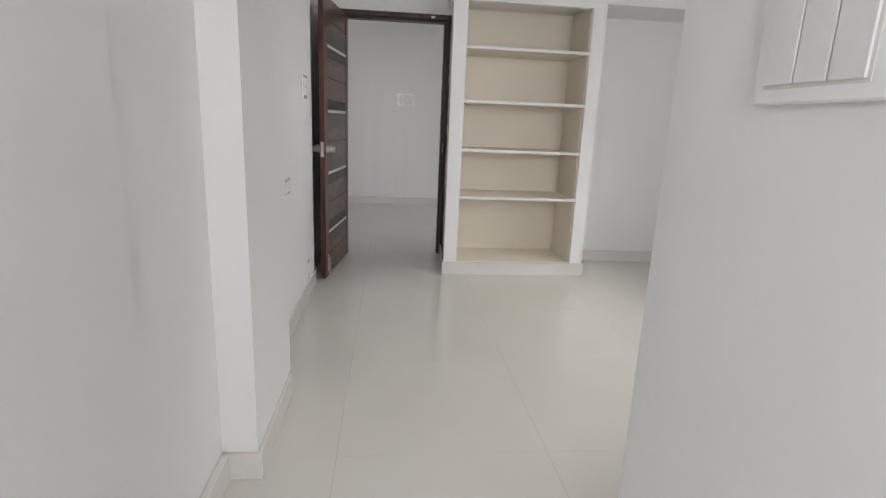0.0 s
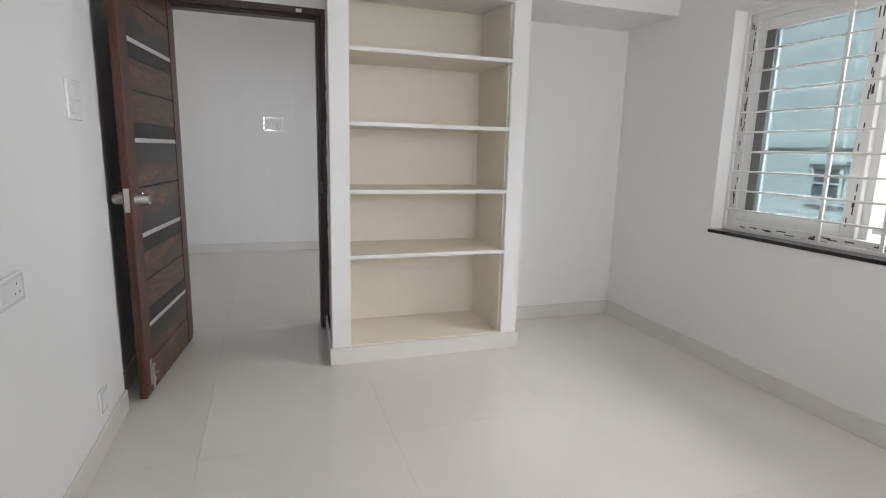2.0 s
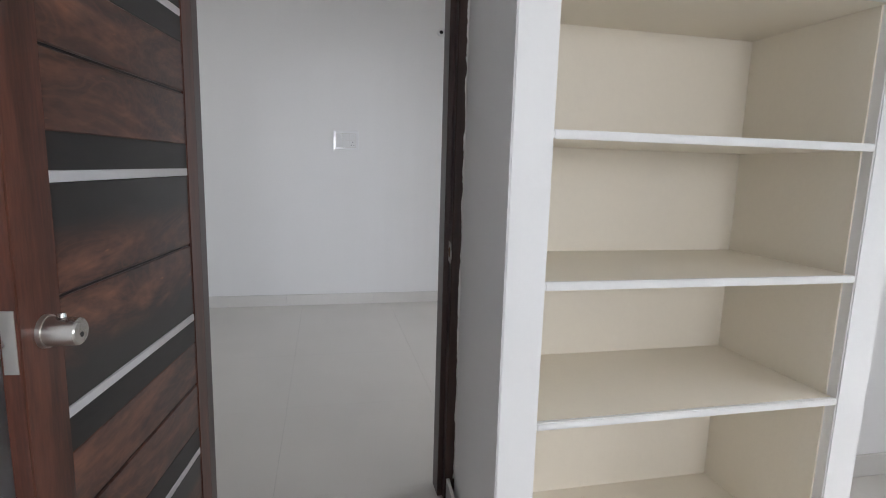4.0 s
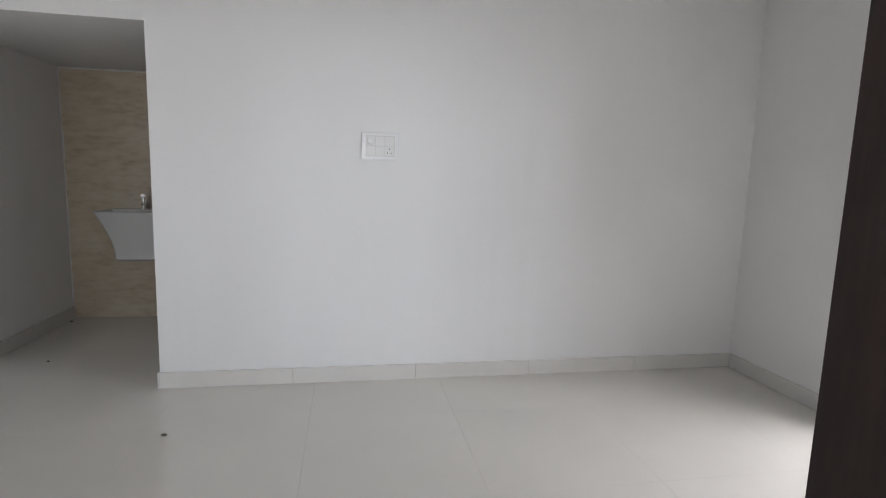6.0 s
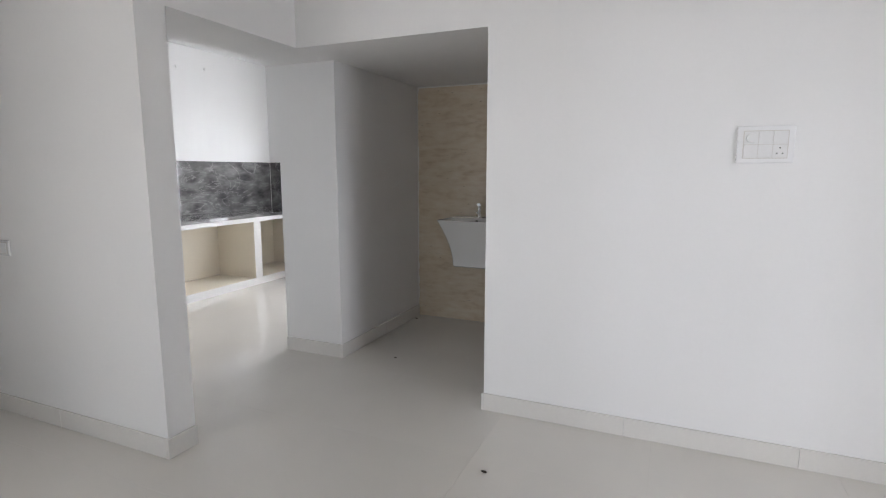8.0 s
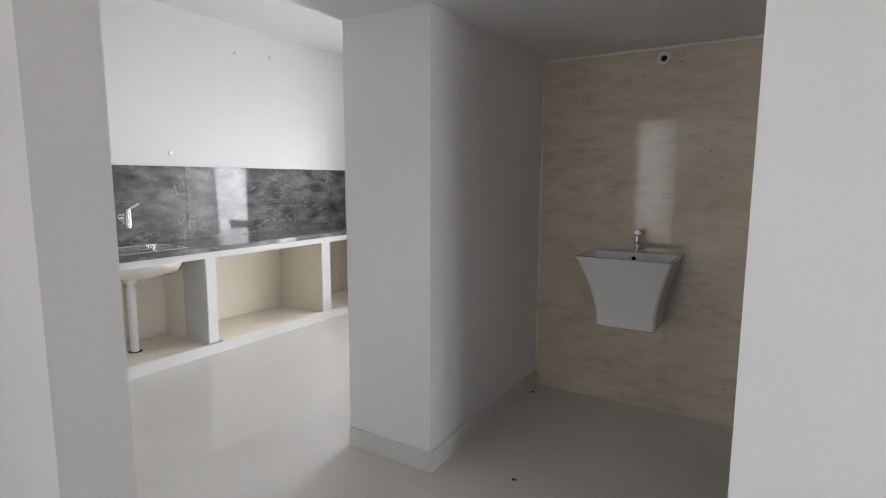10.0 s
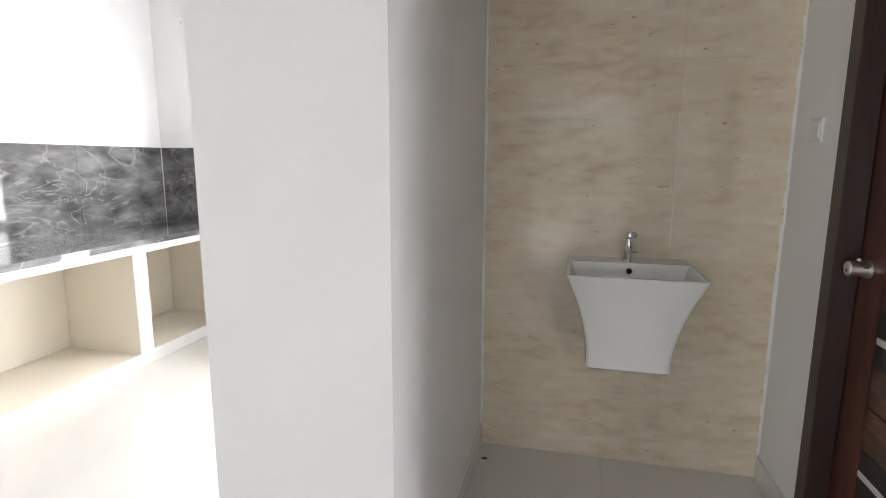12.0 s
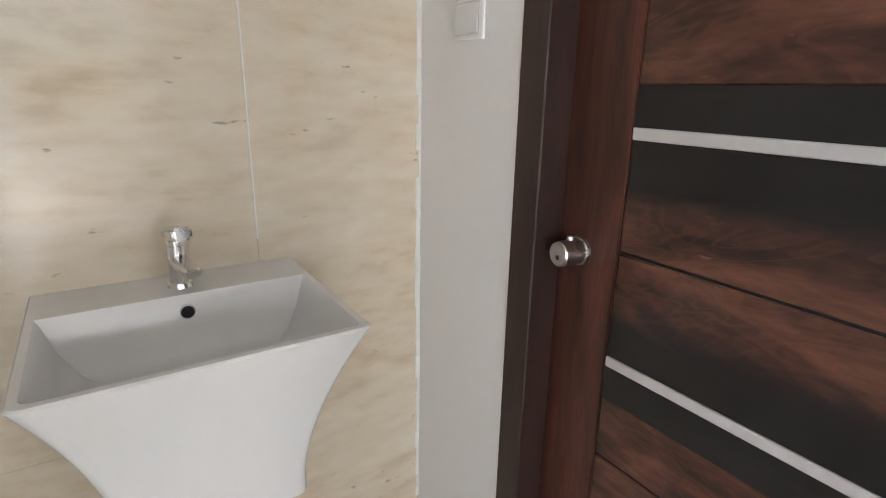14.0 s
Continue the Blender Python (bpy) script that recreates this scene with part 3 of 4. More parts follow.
bmesh.ops.create_cone(bm, cap_ends=True, segments=20, radius1=1, radius2=1, depth=1, matrix=Matrix.Translation((1.040, 0.017, 0.990)) @ Matrix.Rotation(math.pi / 2, 4, "Y") @ Matrix.Diagonal((0.019, 0.009, 0.0015, 1)))
part("strike_hole", bm, RAWWOOD, frame_1, "raw wood seen through the strike plate")
random.seed(12)
bm = bmesh.new()
left, right = [], []
ragged = 0.003
for k in range(401):
    z = 0.10 + 2.0 * k / 400
    ragged = min(0.0055, max(0.0, ragged + random.uniform(-0.0016, 0.0016)))
    left.append((1.0715 - ragged, z))
    right.append((1.078, z))
for dy in (-0.0065, -0.001):
    a = [bm.verts.new((x + 0.006, dy - 0.001, z)) for x, z in left]
    b = [bm.verts.new((x + 0.006, dy - 0.001, z)) for x, z in right]
    for k in range(400):
        bm.faces.new((a[k], a[k + 1], b[k + 1], b[k]))
part("plaster_edge", bm, SEALANT, frame_1, "ragged white plaster edge beside the frame")
part("catch", box(bmesh.new(), 0.90, 0.935, -0.016, -0.004, 2.07, 2.09, 0.002, 1), STEEL, frame_1, "small steel catch")

door_1 = thing("door_1", (0.0, 0.0, 0.0), "dark walnut panelled door with silver strips, standing open", "door", kind="structure")
leaf(door_1, 0.86, 2.045, (1.715, 1.258, 0.803, 0.350), 0.115, 0.085)
HOME[door_1] = Vector((0, 0, 0))
bar_knob(door_1, (0.795, 0.035, 0.985), (0, 1, 0), 1)
bar_knob(door_1, (0.795, 0.0, 0.985), (0, -1, 0), 1)
part("lock_edge", box(bmesh.new(), 0.8595, 0.8615, 0.006, 0.029, 0.93, 1.04), STEEL, door_1, "steel lock face plate")
tower_bolt(door_1, pose(0.78, 0.035, 0.05, 0, 0, 180), 0.13)
for z in (0.25, 1.05, 1.80):
    part("hinge", cyl(bmesh.new(), (-0.004, -0.004, z - 0.05), (-0.004, -0.004, z + 0.05), 0.006, None, 12), STEEL, door_1, "steel butt hinge", True)
door_1.matrix_world = pose(0.167, -0.006, 0.004, 0, 0, -96.9)

# bathroom door in the wash alcove, closed
frame_2 = thing("door_frame_2", (AX1, D2A, 0), "dark brown wooden door frame", "door frame", kind="structure")
LX = AX1 + 0.075
jamb(frame_2, [(AX1 - 0.004, LX - 0.002, D2B - 0.075, D2B, 0.0, D2Z), (LX - 0.002, AX1 + 0.15, D2B - 0.06, D2B, 0.0, D2Z)], "jamb")
jamb(frame_2, [(AX1 - 0.004, LX - 0.002, D2A, D2A + 0.075, 0.0, D2Z), (LX - 0.002, AX1 + 0.15, D2A, D2A + 0.06, 0.0, D2Z)], "jamb")
jamb(frame_2, [(AX1 - 0.004, LX - 0.002, D2A + 0.075, D2B - 0.075, D2Z - 0.06, D2Z), (LX - 0.002, AX1 + 0.15, D2A + 0.06, D2B - 0.06, D2Z - 0.05, D2Z)], "head")
door_2 = thing("door_2", (0, 0, 0), "dark walnut panelled bathroom door with silver strips, closed", "door", kind="structure")
W2 = (D2B - 0.062) - (D2A + 0.062)
leaf(door_2, W2, 2.045, (1.735, 1.294, 0.848, 0.402), 0.155, 0.161)
bar_knob(door_2, (W2 - 0.062, 0.035, 1.055), (0, 1, 0), 1)
tower_bolt(door_2, pose(W2 - 0.06, 0.035, 0.06, 0, 0, 180), 0.14)
door_2.matrix_world = pose(LX + 0.035, D2A + 0.062, 0.004, 0, 0, 90)

# ---- kitchen ----
CF = -4.20          # counter front
KB = 5.86           # front of the return along the north wall
platform = thing("kitchen_platform", (CF, PY1, 0), "white masonry kitchen platform with open cream-lined bays", "kitchen counter")
part("plinth", box(bmesh.new(), KX, CF, 2.98, KY, 0.0, 0.085, 0.004), CREAM, platform, "cream plinth with chipped edge")
part("plinth", box(bmesh.new(), CF, KR, KB, KY, 0.0, 0.085, 0.004), CREAM, platform)
part("plinth_face", box(bmesh.new(), CF - 0.004, CF + 0.006, 2.98, KB, 0.0, 0.088, 0.002, 1), TRIMW, platform)
part("plinth_face", box(bmesh.new(), CF + 0.006, KR, KB - 0.006, KB + 0.004, 0.0, 0.088, 0.002, 1), TRIMW, platform)
for y0, y1 in ((2.98, 3.185), (3.935, 4.02), (5.185, 5.30)):
    p = part("post", box(bmesh.new(), KX + 0.012, CF - 0.003, y0, y1, 0.085, 0.775), CREAM, platform, "cream masonry divider")
    part("post_face", box(bmesh.new(), CF - 0.003, CF + 0.003, y0, y1, 0.088, 0.775, 0.002, 1), TRIMW, p, "white front face")
for x0, x1 in ((-3.74, -3.64), (-3.16, KR)):
    part("post", box(bmesh.new(), x0, x1, KB, KY - 0.012, 0.085, 0.775), CREAM, platform)
part("apron", box(bmesh.new(), CF - 0.06, CF + 0.004, 2.98, KB + 0.004, 0.775, 0.828, 0.003), TRIMW, platform, "white front beam")
part("apron", box(bmesh.new(), CF + 0.004, KR, KB - 0.004, KB + 0.06, 0.775, 0.828, 0.003), TRIMW, platform, "white front beam")
part("slab", box(bmesh.new(), KX + 0.01, CF - 0.06, 2.98, 3.28, 0.790, 0.828), CREAM, platform)
part("slab", box(bmesh.new(), KX + 0.01, CF - 0.06, 3.90, KY - 0.01, 0.790, 0.828), CREAM, platform)
part("slab", box(bmesh.new(), CF - 0.06, KR, KB + 0.06, KY - 0.01, 0.790, 0.828), CREAM, platform)
part("lining", box(bmesh.new(), KX + 0.001, KX + 0.010, 2.98, KY, 0.088, 0.828), CREAM, platform, "cream painted back")
part("lining", box(bmesh.new(), KX + 0.01, KR, KY - 0.010, KY - 0.001, 0.088, 0.828), CREAM, platform, "cream painted back")
part("plaster_patch", box(bmesh.new(), CF - 0.03, CF + 0.012, 3.90, 4.05, 0.082, 0.097, 0.004), CONCRETE, platform, "grey cement patch at a post foot")
part("bay_side", box(bmesh.new(), KX + 0.3, CF - 0.006, 3.929, 3.934, 0.09, 0.78), ROUGH, platform, "unpainted cement side of the sink bay")

worktop = thing("worktop", (CF, PY1, 0.83), "polished black marbled granite worktop with a sink cut-out", "worktop")
SKX0, SKX1, SKY0, SKY1 = -4.70, -4.29, 3.30, 3.84
TZ0, TZ1 = 0.828, 0.866
for b in ((KX, SKX0, 2.98, KY), (SKX1, CF + 0.022, 2.98, KB - 0.022), (SKX0, SKX1, 2.98, SKY0), (SKX0, SKX1, SKY1, KY), (SKX1, CF + 0.022, KB - 0.022, KY)):
    part("granite_slab", box(bmesh.new(), b[0], b[1], b[2], b[3], TZ0, TZ1), GRAN, worktop)
part("granite_slab", box(bmesh.new(), CF + 0.022, KR, KB - 0.022, KY, TZ0, TZ1, 0.003, 1), GRAN, worktop)
end_panel = thing("stone_end_panel", (CF, 2.96, 0), "upright pale teal polished stone panel closing the counter end", "stone panel")
part("panel", box(bmesh.new(), KX, -4.002, 2.960, 2.978, 0.0, 1.11, 0.003, 1), TEALST, end_panel)
part("panel_edge", box(bmesh.new(), -4.002, -3.985, 2.959, 2.979, 0.115, 1.11, 0.002, 1), GRAN, end_panel, "dark speckled stone edge")
part("panel_foot", box(bmesh.new(), -4.002, -3.984, 2.959, 2.979, 0.0, 0.115, 0.002, 1), CONCRETE, end_panel, "bare cement foot")

splash = thing("backsplash", (KX, PY1, TZ1), "polished dark grey marbled stone backsplash tiles", "backsplash")
y = 2.98
while y < KY - 0.02:
    y2 = min(y + 1.2, KY)
    part("splash_tile", box(bmesh.new(), KX, KX + 0.011, y + 0.0008, y2 - 0.0008, TZ1, 1.497, 0.001, 1), GRAN, splash)
    y = y2
x = KX + 0.011
for xa, xb, za, zb in ((x, KWX0, TZ1, 1.497), (KWX0, KWX1, TZ1, KWZ0), (KWX1, KR, TZ1, 1.497)):
    part("splash_tile", box(bmesh.new(), xa + 0.0008, xb - 0.0008, KY - 0.011, KY, TZ1, zb, 0.001, 1), GRAN, splash)
part("corner_seam", box(bmesh.new(), KX + 0.011, KX + 0.015, KY - 0.015, KY - 0.011, TZ1, 1.495), SEALANT, splash, "pale corner sealant")

sink = thing("kitchen_sink", (-4.5, 3.57, 0.866), "stainless steel kitchen sink sunk in the granite worktop", "sink")
bm = bmesh.new()
dpt = 0.20


def bowl_ring(inset, r, z, n=6):
    """A rounded rectangle inside the sink cut-out."""
    x0, x1, y0, y1 = SKX0 + inset, SKX1 - inset, SKY0 + inset, SKY1 - inset
    pts = []
    for cx, cy, a0 in ((x1 - r, y1 - r, 0), (x0 + r, y1 - r, 90), (x0 + r, y0 + r, 180), (x1 - r, y0 + r, 270)):
        for k in range(n + 1):
            a = radians(a0 + 90 * k / n)
            pts.append((cx + r * math.cos(a), cy + r * math.sin(a), z))
    return [bm.verts.new(p) for p in pts]


rings = [bowl_ring(*q) for q in ((0.0, 0.03, TZ1 + 0.003), (0.004, 0.04, TZ1 - 0.11), (0.012, 0.06, TZ1 - 0.165), (0.035, 0.08, TZ1 - dpt + 0.004), (0.07, 0.09, TZ1 - dpt), (0.072, 0.088, TZ1 - dpt + 0.003), (0.038, 0.078, TZ1 - dpt + 0.007), (0.015, 0.058, TZ1 - 0.163), (0.007, 0.038, TZ1 - 0.11), (0.003, 0.028, TZ1 + 0.003))]
for a, b in list(zip(rings[:5], rings[1:5])) + list(zip(rings[5:], rings[6:])) + [(rings[-1], rings[0])]:
    for k in range(len(a)):
        bm.faces.new((a[k], a[(k + 1) % len(a)], b[(k + 1) % len(a)], b[k]))
bm.faces.new(rings[4])
bm.faces.new(rings[5])
part("bowl", bm, PRESSED, sink, "", True)
for b in ((SKX0 - 0.018, SKX1 + 0.018, SKY0 - 0.018, SKY0), (SKX0 - 0.018, SKX1 + 0.018, SKY1, SKY1 + 0.018), (SKX0 - 0.018, SKX0, SKY0, SKY1), (SKX1, SKX1 + 0.018, SKY0, SKY1)):
    part("rim", box(bmesh.new(), *b, TZ1, TZ1 + 0.004, 0.001, 1), STEEL, sink)
bm = bmesh.new()
tube(bm, (-4.53, 3.53, TZ1 - dpt - 0.05), (-4.53, 3.53, TZ1 - dpt - 0.002), 0.045, 0.03)
part("drain", bm, PLASTIC, sink, "white plastic drain", True)
part("waste_pipe", cyl(bmesh.new(), (-4.53, 3.53, 0.085), (-4.53, 3.53, TZ1 - dpt - 0.05), 0.030, None, 20), PLASTIC, sink, "white plastic waste pipe", True)
part("coupling", cyl(bmesh.new(), (-4.53, 3.53, 0.50), (-4.53, 3.53, 0.58), 0.036, None, 20), PLASTIC, sink, "", True)
part("floor_hole", cyl(bmesh.new(), (-4.53, 3.53, 0.0855), (-4.53, 3.53, 0.0885), 0.048, 0.045, 20), DARK, sink, "dark drain hole")


def sink_cock(y):
    """A chrome wall tap: stout upright body on a flange, turned-down nozzle and a raised lever."""
    w, z = KX + 0.011, 1.085
    t = thing("wall_tap", (w, y, z), "chrome wall-mounted sink tap on the stone backsplash", "tap", "sink taps")
    part("flange", cyl(bmesh.new(), (w, y, z), (w + 0.010, y, z), 0.046, 0.040, 28), CHROME, t, "", True)
    part("shank", cyl(bmesh.new(), (w + 0.010, y, z), (w + 0.075, y, z), 0.019, None, 20), CHROME, t, "", True)
    bm = cyl(bmesh.new(), (w + 0.075, y, z - 0.052), (w + 0.075, y, z + 0.045), 0.029, 0.027, 24)
    part("body", bm, CHROME, t, "", True)
    part("nozzle", tube(bmesh.new(), (w + 0.075, y, z - 0.072), (w + 0.075, y, z - 0.052), 0.021, 0.013), CHROME, t, "", True)
    part("cap", cyl(bmesh.new(), (w + 0.075, y, z + 0.045), (w + 0.078, y, z + 0.075), 0.027, 0.021, 24), CHROME, t, "", True)
    bm = box(bmesh.new(), -0.015, 0.015, 0.0, 0.088, -0.008, 0.008, 0.005)
    bmesh.ops.transform(bm, verts=bm.verts, matrix=pose(w + 0.080, y + 0.004, z + 0.070, 32, 0, -32))
    part("lever", bm, CHROME, t, "chrome lever")


sink_cock(3.452)
sink_cock(3.645)
for y, z in ((4.066, 1.606), (4.75, 2.55), (5.15, 2.58)):
    s = solo("capped_pipe_stub", cyl(bmesh.new(), (KX, y, z), (KX + 0.018, y, z), 0.016, 0.014, 16), STEEL if z < 2 else PAINT, (KX, y, z), "small capped pipe end on the kitchen wall", "pipe", "kitchen pipe stubs", smooth=True)
solo("capped_pipe_stub", cyl(bmesh.new(), (-4.52, KY, 2.50), (-4.52, KY - 0.015, 2.50), 0.02, 0.018, 16), PAINT, (-4.52, KY, 2.50), "painted-over conduit cap on the kitchen wall", "pipe", "kitchen pipe stubs", smooth=True)
solo("vent_pipe", tube(bmesh.new(), (VX, KY - 0.012, VZ), (VX, KY + 0.16, VZ), VR + 0.004, VR - 0.006), PLASTIC, (VX, KY, VZ), "round white exhaust pipe open to the daylight", "vent pipe", smooth=True)


# ---- switches ----
def switchboard(name, place, out, wide, high, cols, rows, label, socket=None, group="", knob=None):
    """A modular switch plate on a wall; out is the wall's outward normal along x or y."""
    place, out = Vector(place), Vector(out)
    side = Vector((0, 0, 1)).cross(out)

    def slab(s0, s1, z0, z1, d0, d1, bev=0.0015):
        a = place + side * s0 + out * d0
        b = place + side * s1 + out * d1
        return box(bmesh.new(), min(a.x, b.x), max(a.x, b.x), min(a.y, b.y), max(a.y, b.y), place.z + z0, place.z + z1, bev, 1)

    t = thing(name, place, label, "switch", group)
    part("plate", slab(-wide / 2, wide / 2, -high / 2, high / 2, 0.0, 0.010, 0.003), PLATE, t)
    mx, mz = wide * 0.12, high * 0.14
    cw, ch = (wide - 2 * mx) / cols, (high - 2 * mz) / rows
    part("surround", slab(-wide / 2 + mx - 0.003, wide / 2 - mx + 0.003, -high / 2 + mz - 0.003, high / 2 - mz + 0.003, 0.010, 0.0112, 0.0), SKIRT, t)
    for i in range(cols):
        for j in range(rows):
            s0, z0 = -wide / 2 + mx + i * cw, -high / 2 + mz + j * ch
            if socket == (i, j):
                p = part("socket", slab(s0 + 0.001, s0 + cw - 0.001, z0 + 0.001, z0 + ch - 0.001, 0.0112, 0.0132), PLASTIC, t)
                for ds, dz in ((0.5, 0.74), (0.3, 0.32), (0.7, 0.32)):
                    c = place + side * (s0 + ds * cw) + Vector((0, 0, z0 + dz * ch))
                    part("pin_hole", cyl(bmesh.new(), c + out * 0.0132, c + out * 0.0137, 0.0032, None, 10), DARK, p)
            else:
                r = part("rocker", slab(s0 + 0.001, s0 + cw - 0.001, z0 + 0.001, z0 + ch - 0.001, 0.0112, 0.0148, 0.0012), PLASTIC, t)
                if knob == (i, j):
                    c = place + side * (s0 + 0.5 * cw) + Vector((0, 0, z0 + 0.5 * ch))
                    part("dial", cyl(bmesh.new(), c + out * 0.0148, c + out * 0.028, 0.36 * ch, 0.33 * ch, 20), PLASTIC, r, "round fan regulator dial", True)


switchboard("switchboard", (0.785, HALL_Y, 1.505), (0, -1, 0), 0.225, 0.165, 3, 2, "glossy white six-module switchboard on the hall wall", (2, 0), "", (0, 1))
switchboard("switch_plate", (-2.94, PY0, 0.972), (0, -1, 0), 0.15, 0.085, 2, 1, "white switch plate low on the dim hall wall", None, "hall low plates")
switchboard("switch_plate", (-3.13, PY0, 0.978), (0, -1, 0), 0.10, 0.085, 1, 1, "small white plate beside another on the hall wall", None, "hall low plates")
switchboard("switchboard", (BX0, -1.265, 1.40), (1, 0, 0), 0.15, 0.145, 2, 2, "white bedroom switchboard on the wall beside the door", None, "bedroom plates")
switchboard("switch_plate", (BX0, -1.95, 0.85), (1, 0, 0), 0.18, 0.085, 2, 1, "white socket plate on the bedroom wall", (1, 0), "bedroom plates")
switchboard("switch_plate", (BX0, -1.27, 0.215), (1, 0, 0), 0.10, 0.10, 1, 1, "white socket plate low above the skirting", None, "bedroom plates")
switchboard("switchboard", (1.052, -4.235, 1.335), (-1, 0, 0), 0.20, 0.155, 3, 1, "white three-module switch plate on the passage wall", None, "")
switchboard("switch_plate", (AX1, 4.555, 1.512), (-1, 0, 0), 0.105, 0.085, 1, 1, "white switch plate in the wash alcove", None, "")
switchboard("switch_plate", (-4.03, KY - 0.011, 1.185), (0, -1, 0), 0.15, 0.085, 2, 1, "white socket plate on the dark stone backsplash", (1, 0), "")


def conduit_end(x, y, z, dy, label):
    t = thing("conduit_end", (x, y, z), label, "conduit", "open lamp conduits")
    part("collar", tube(bmesh.new(), (x, y, z), (x, y + dy * 0.02, z), 0.036, 0.018), PLASTIC, t, "white plastic collar", True)
    part("bore", cyl(bmesh.new(), (x, y, z), (x, y + dy * 0.004, z), 0.019, None, 20), DARK, t, "dark open bore")


conduit_end(1.63, HALL_Y, 2.49, -1, "white conduit end with a dark hole in the hall wall")
conduit_end(-1.062, AY, 2.075, -1, "white conduit end with a dark hole in the tiled wall")

# ---- wash alcove ----
tiles = thing("wall_tiling", (AX0, AY, 0), "beige travertine-look tiles on the wash alcove wall", "tiling", kind="structure")
zs = [0.0, 0.615, 1.815, SOFFIT]
for i in range(len(zs) - 1):
    for xa, xb in ((AX0 + 0.004, -0.965), (-0.965, AX1 - 0.004)):
        part("wall_tile", box(bmesh.new(), xa + 0.0002, xb - 0.0002, AY, AY + 0.010, zs[i] + 0.0002, zs[i + 1] - 0.0002, 0.0004, 1), TRAV, tiles)
part("tile_grout", box(bmesh.new(), AX0, AX1, AY + 0.008, AY + 0.012, 0, SOFFIT), TRAV, tiles)
random.seed(4)
for x, nm in ((AX0 + 0.005, "a"), (AX1 - 0.007, "b")):
    z = 0.11
    while z < SOFFIT - 0.03:
        h = random.uniform(0.02, 0.08)
        w = random.uniform(0.003, 0.013)
        z2 = min(z + h, SOFFIT)
        xa, xb = (AX0, AX0 + w + 0.004) if nm == "a" else (AX1 - w - 0.004, AX1)
        part("joint_filler", box(bmesh.new(), xa, xb, AY - random.uniform(0.001, 0.004), AY + 0.004, z, z2, 0.001, 1), SEALANT, tiles, "rough white joint filler")
        z = z2
part("joint_filler", box(bmesh.new(), AX0, AX1, AY - 0.004, AY, SOFFIT - 0.014, SOFFIT, 0.002, 1), SEALANT, tiles, "rough white joint filler")
part("seam", box(bmesh.new(), -0.967, -0.963, AY - 0.002, AY + 0.002, 1.03, 1.60, 0.0008, 1), SEALANT, tiles, "thin white upright line on the tile joint")


def rounded(w0, w1, d0, d1, r, n=5):
    """A rounded rectangle, x from w0 to w1 and y from d0 (front) to d1 (back); the back corners are square."""
    pts = [(w1, d1), (w0, d1)]
    for k in range(n + 1):
        a = math.pi + k / n * math.pi / 2
        pts.append((w0 + r + r * math.cos(a), d0 + r + r * math.sin(a)))
    for k in range(n + 1):
        a = 1.5 * math.pi + k / n * math.pi / 2
        pts.append((w1 - r + r * math.cos(a), d0 + r + r * math.sin(a)))
    return pts


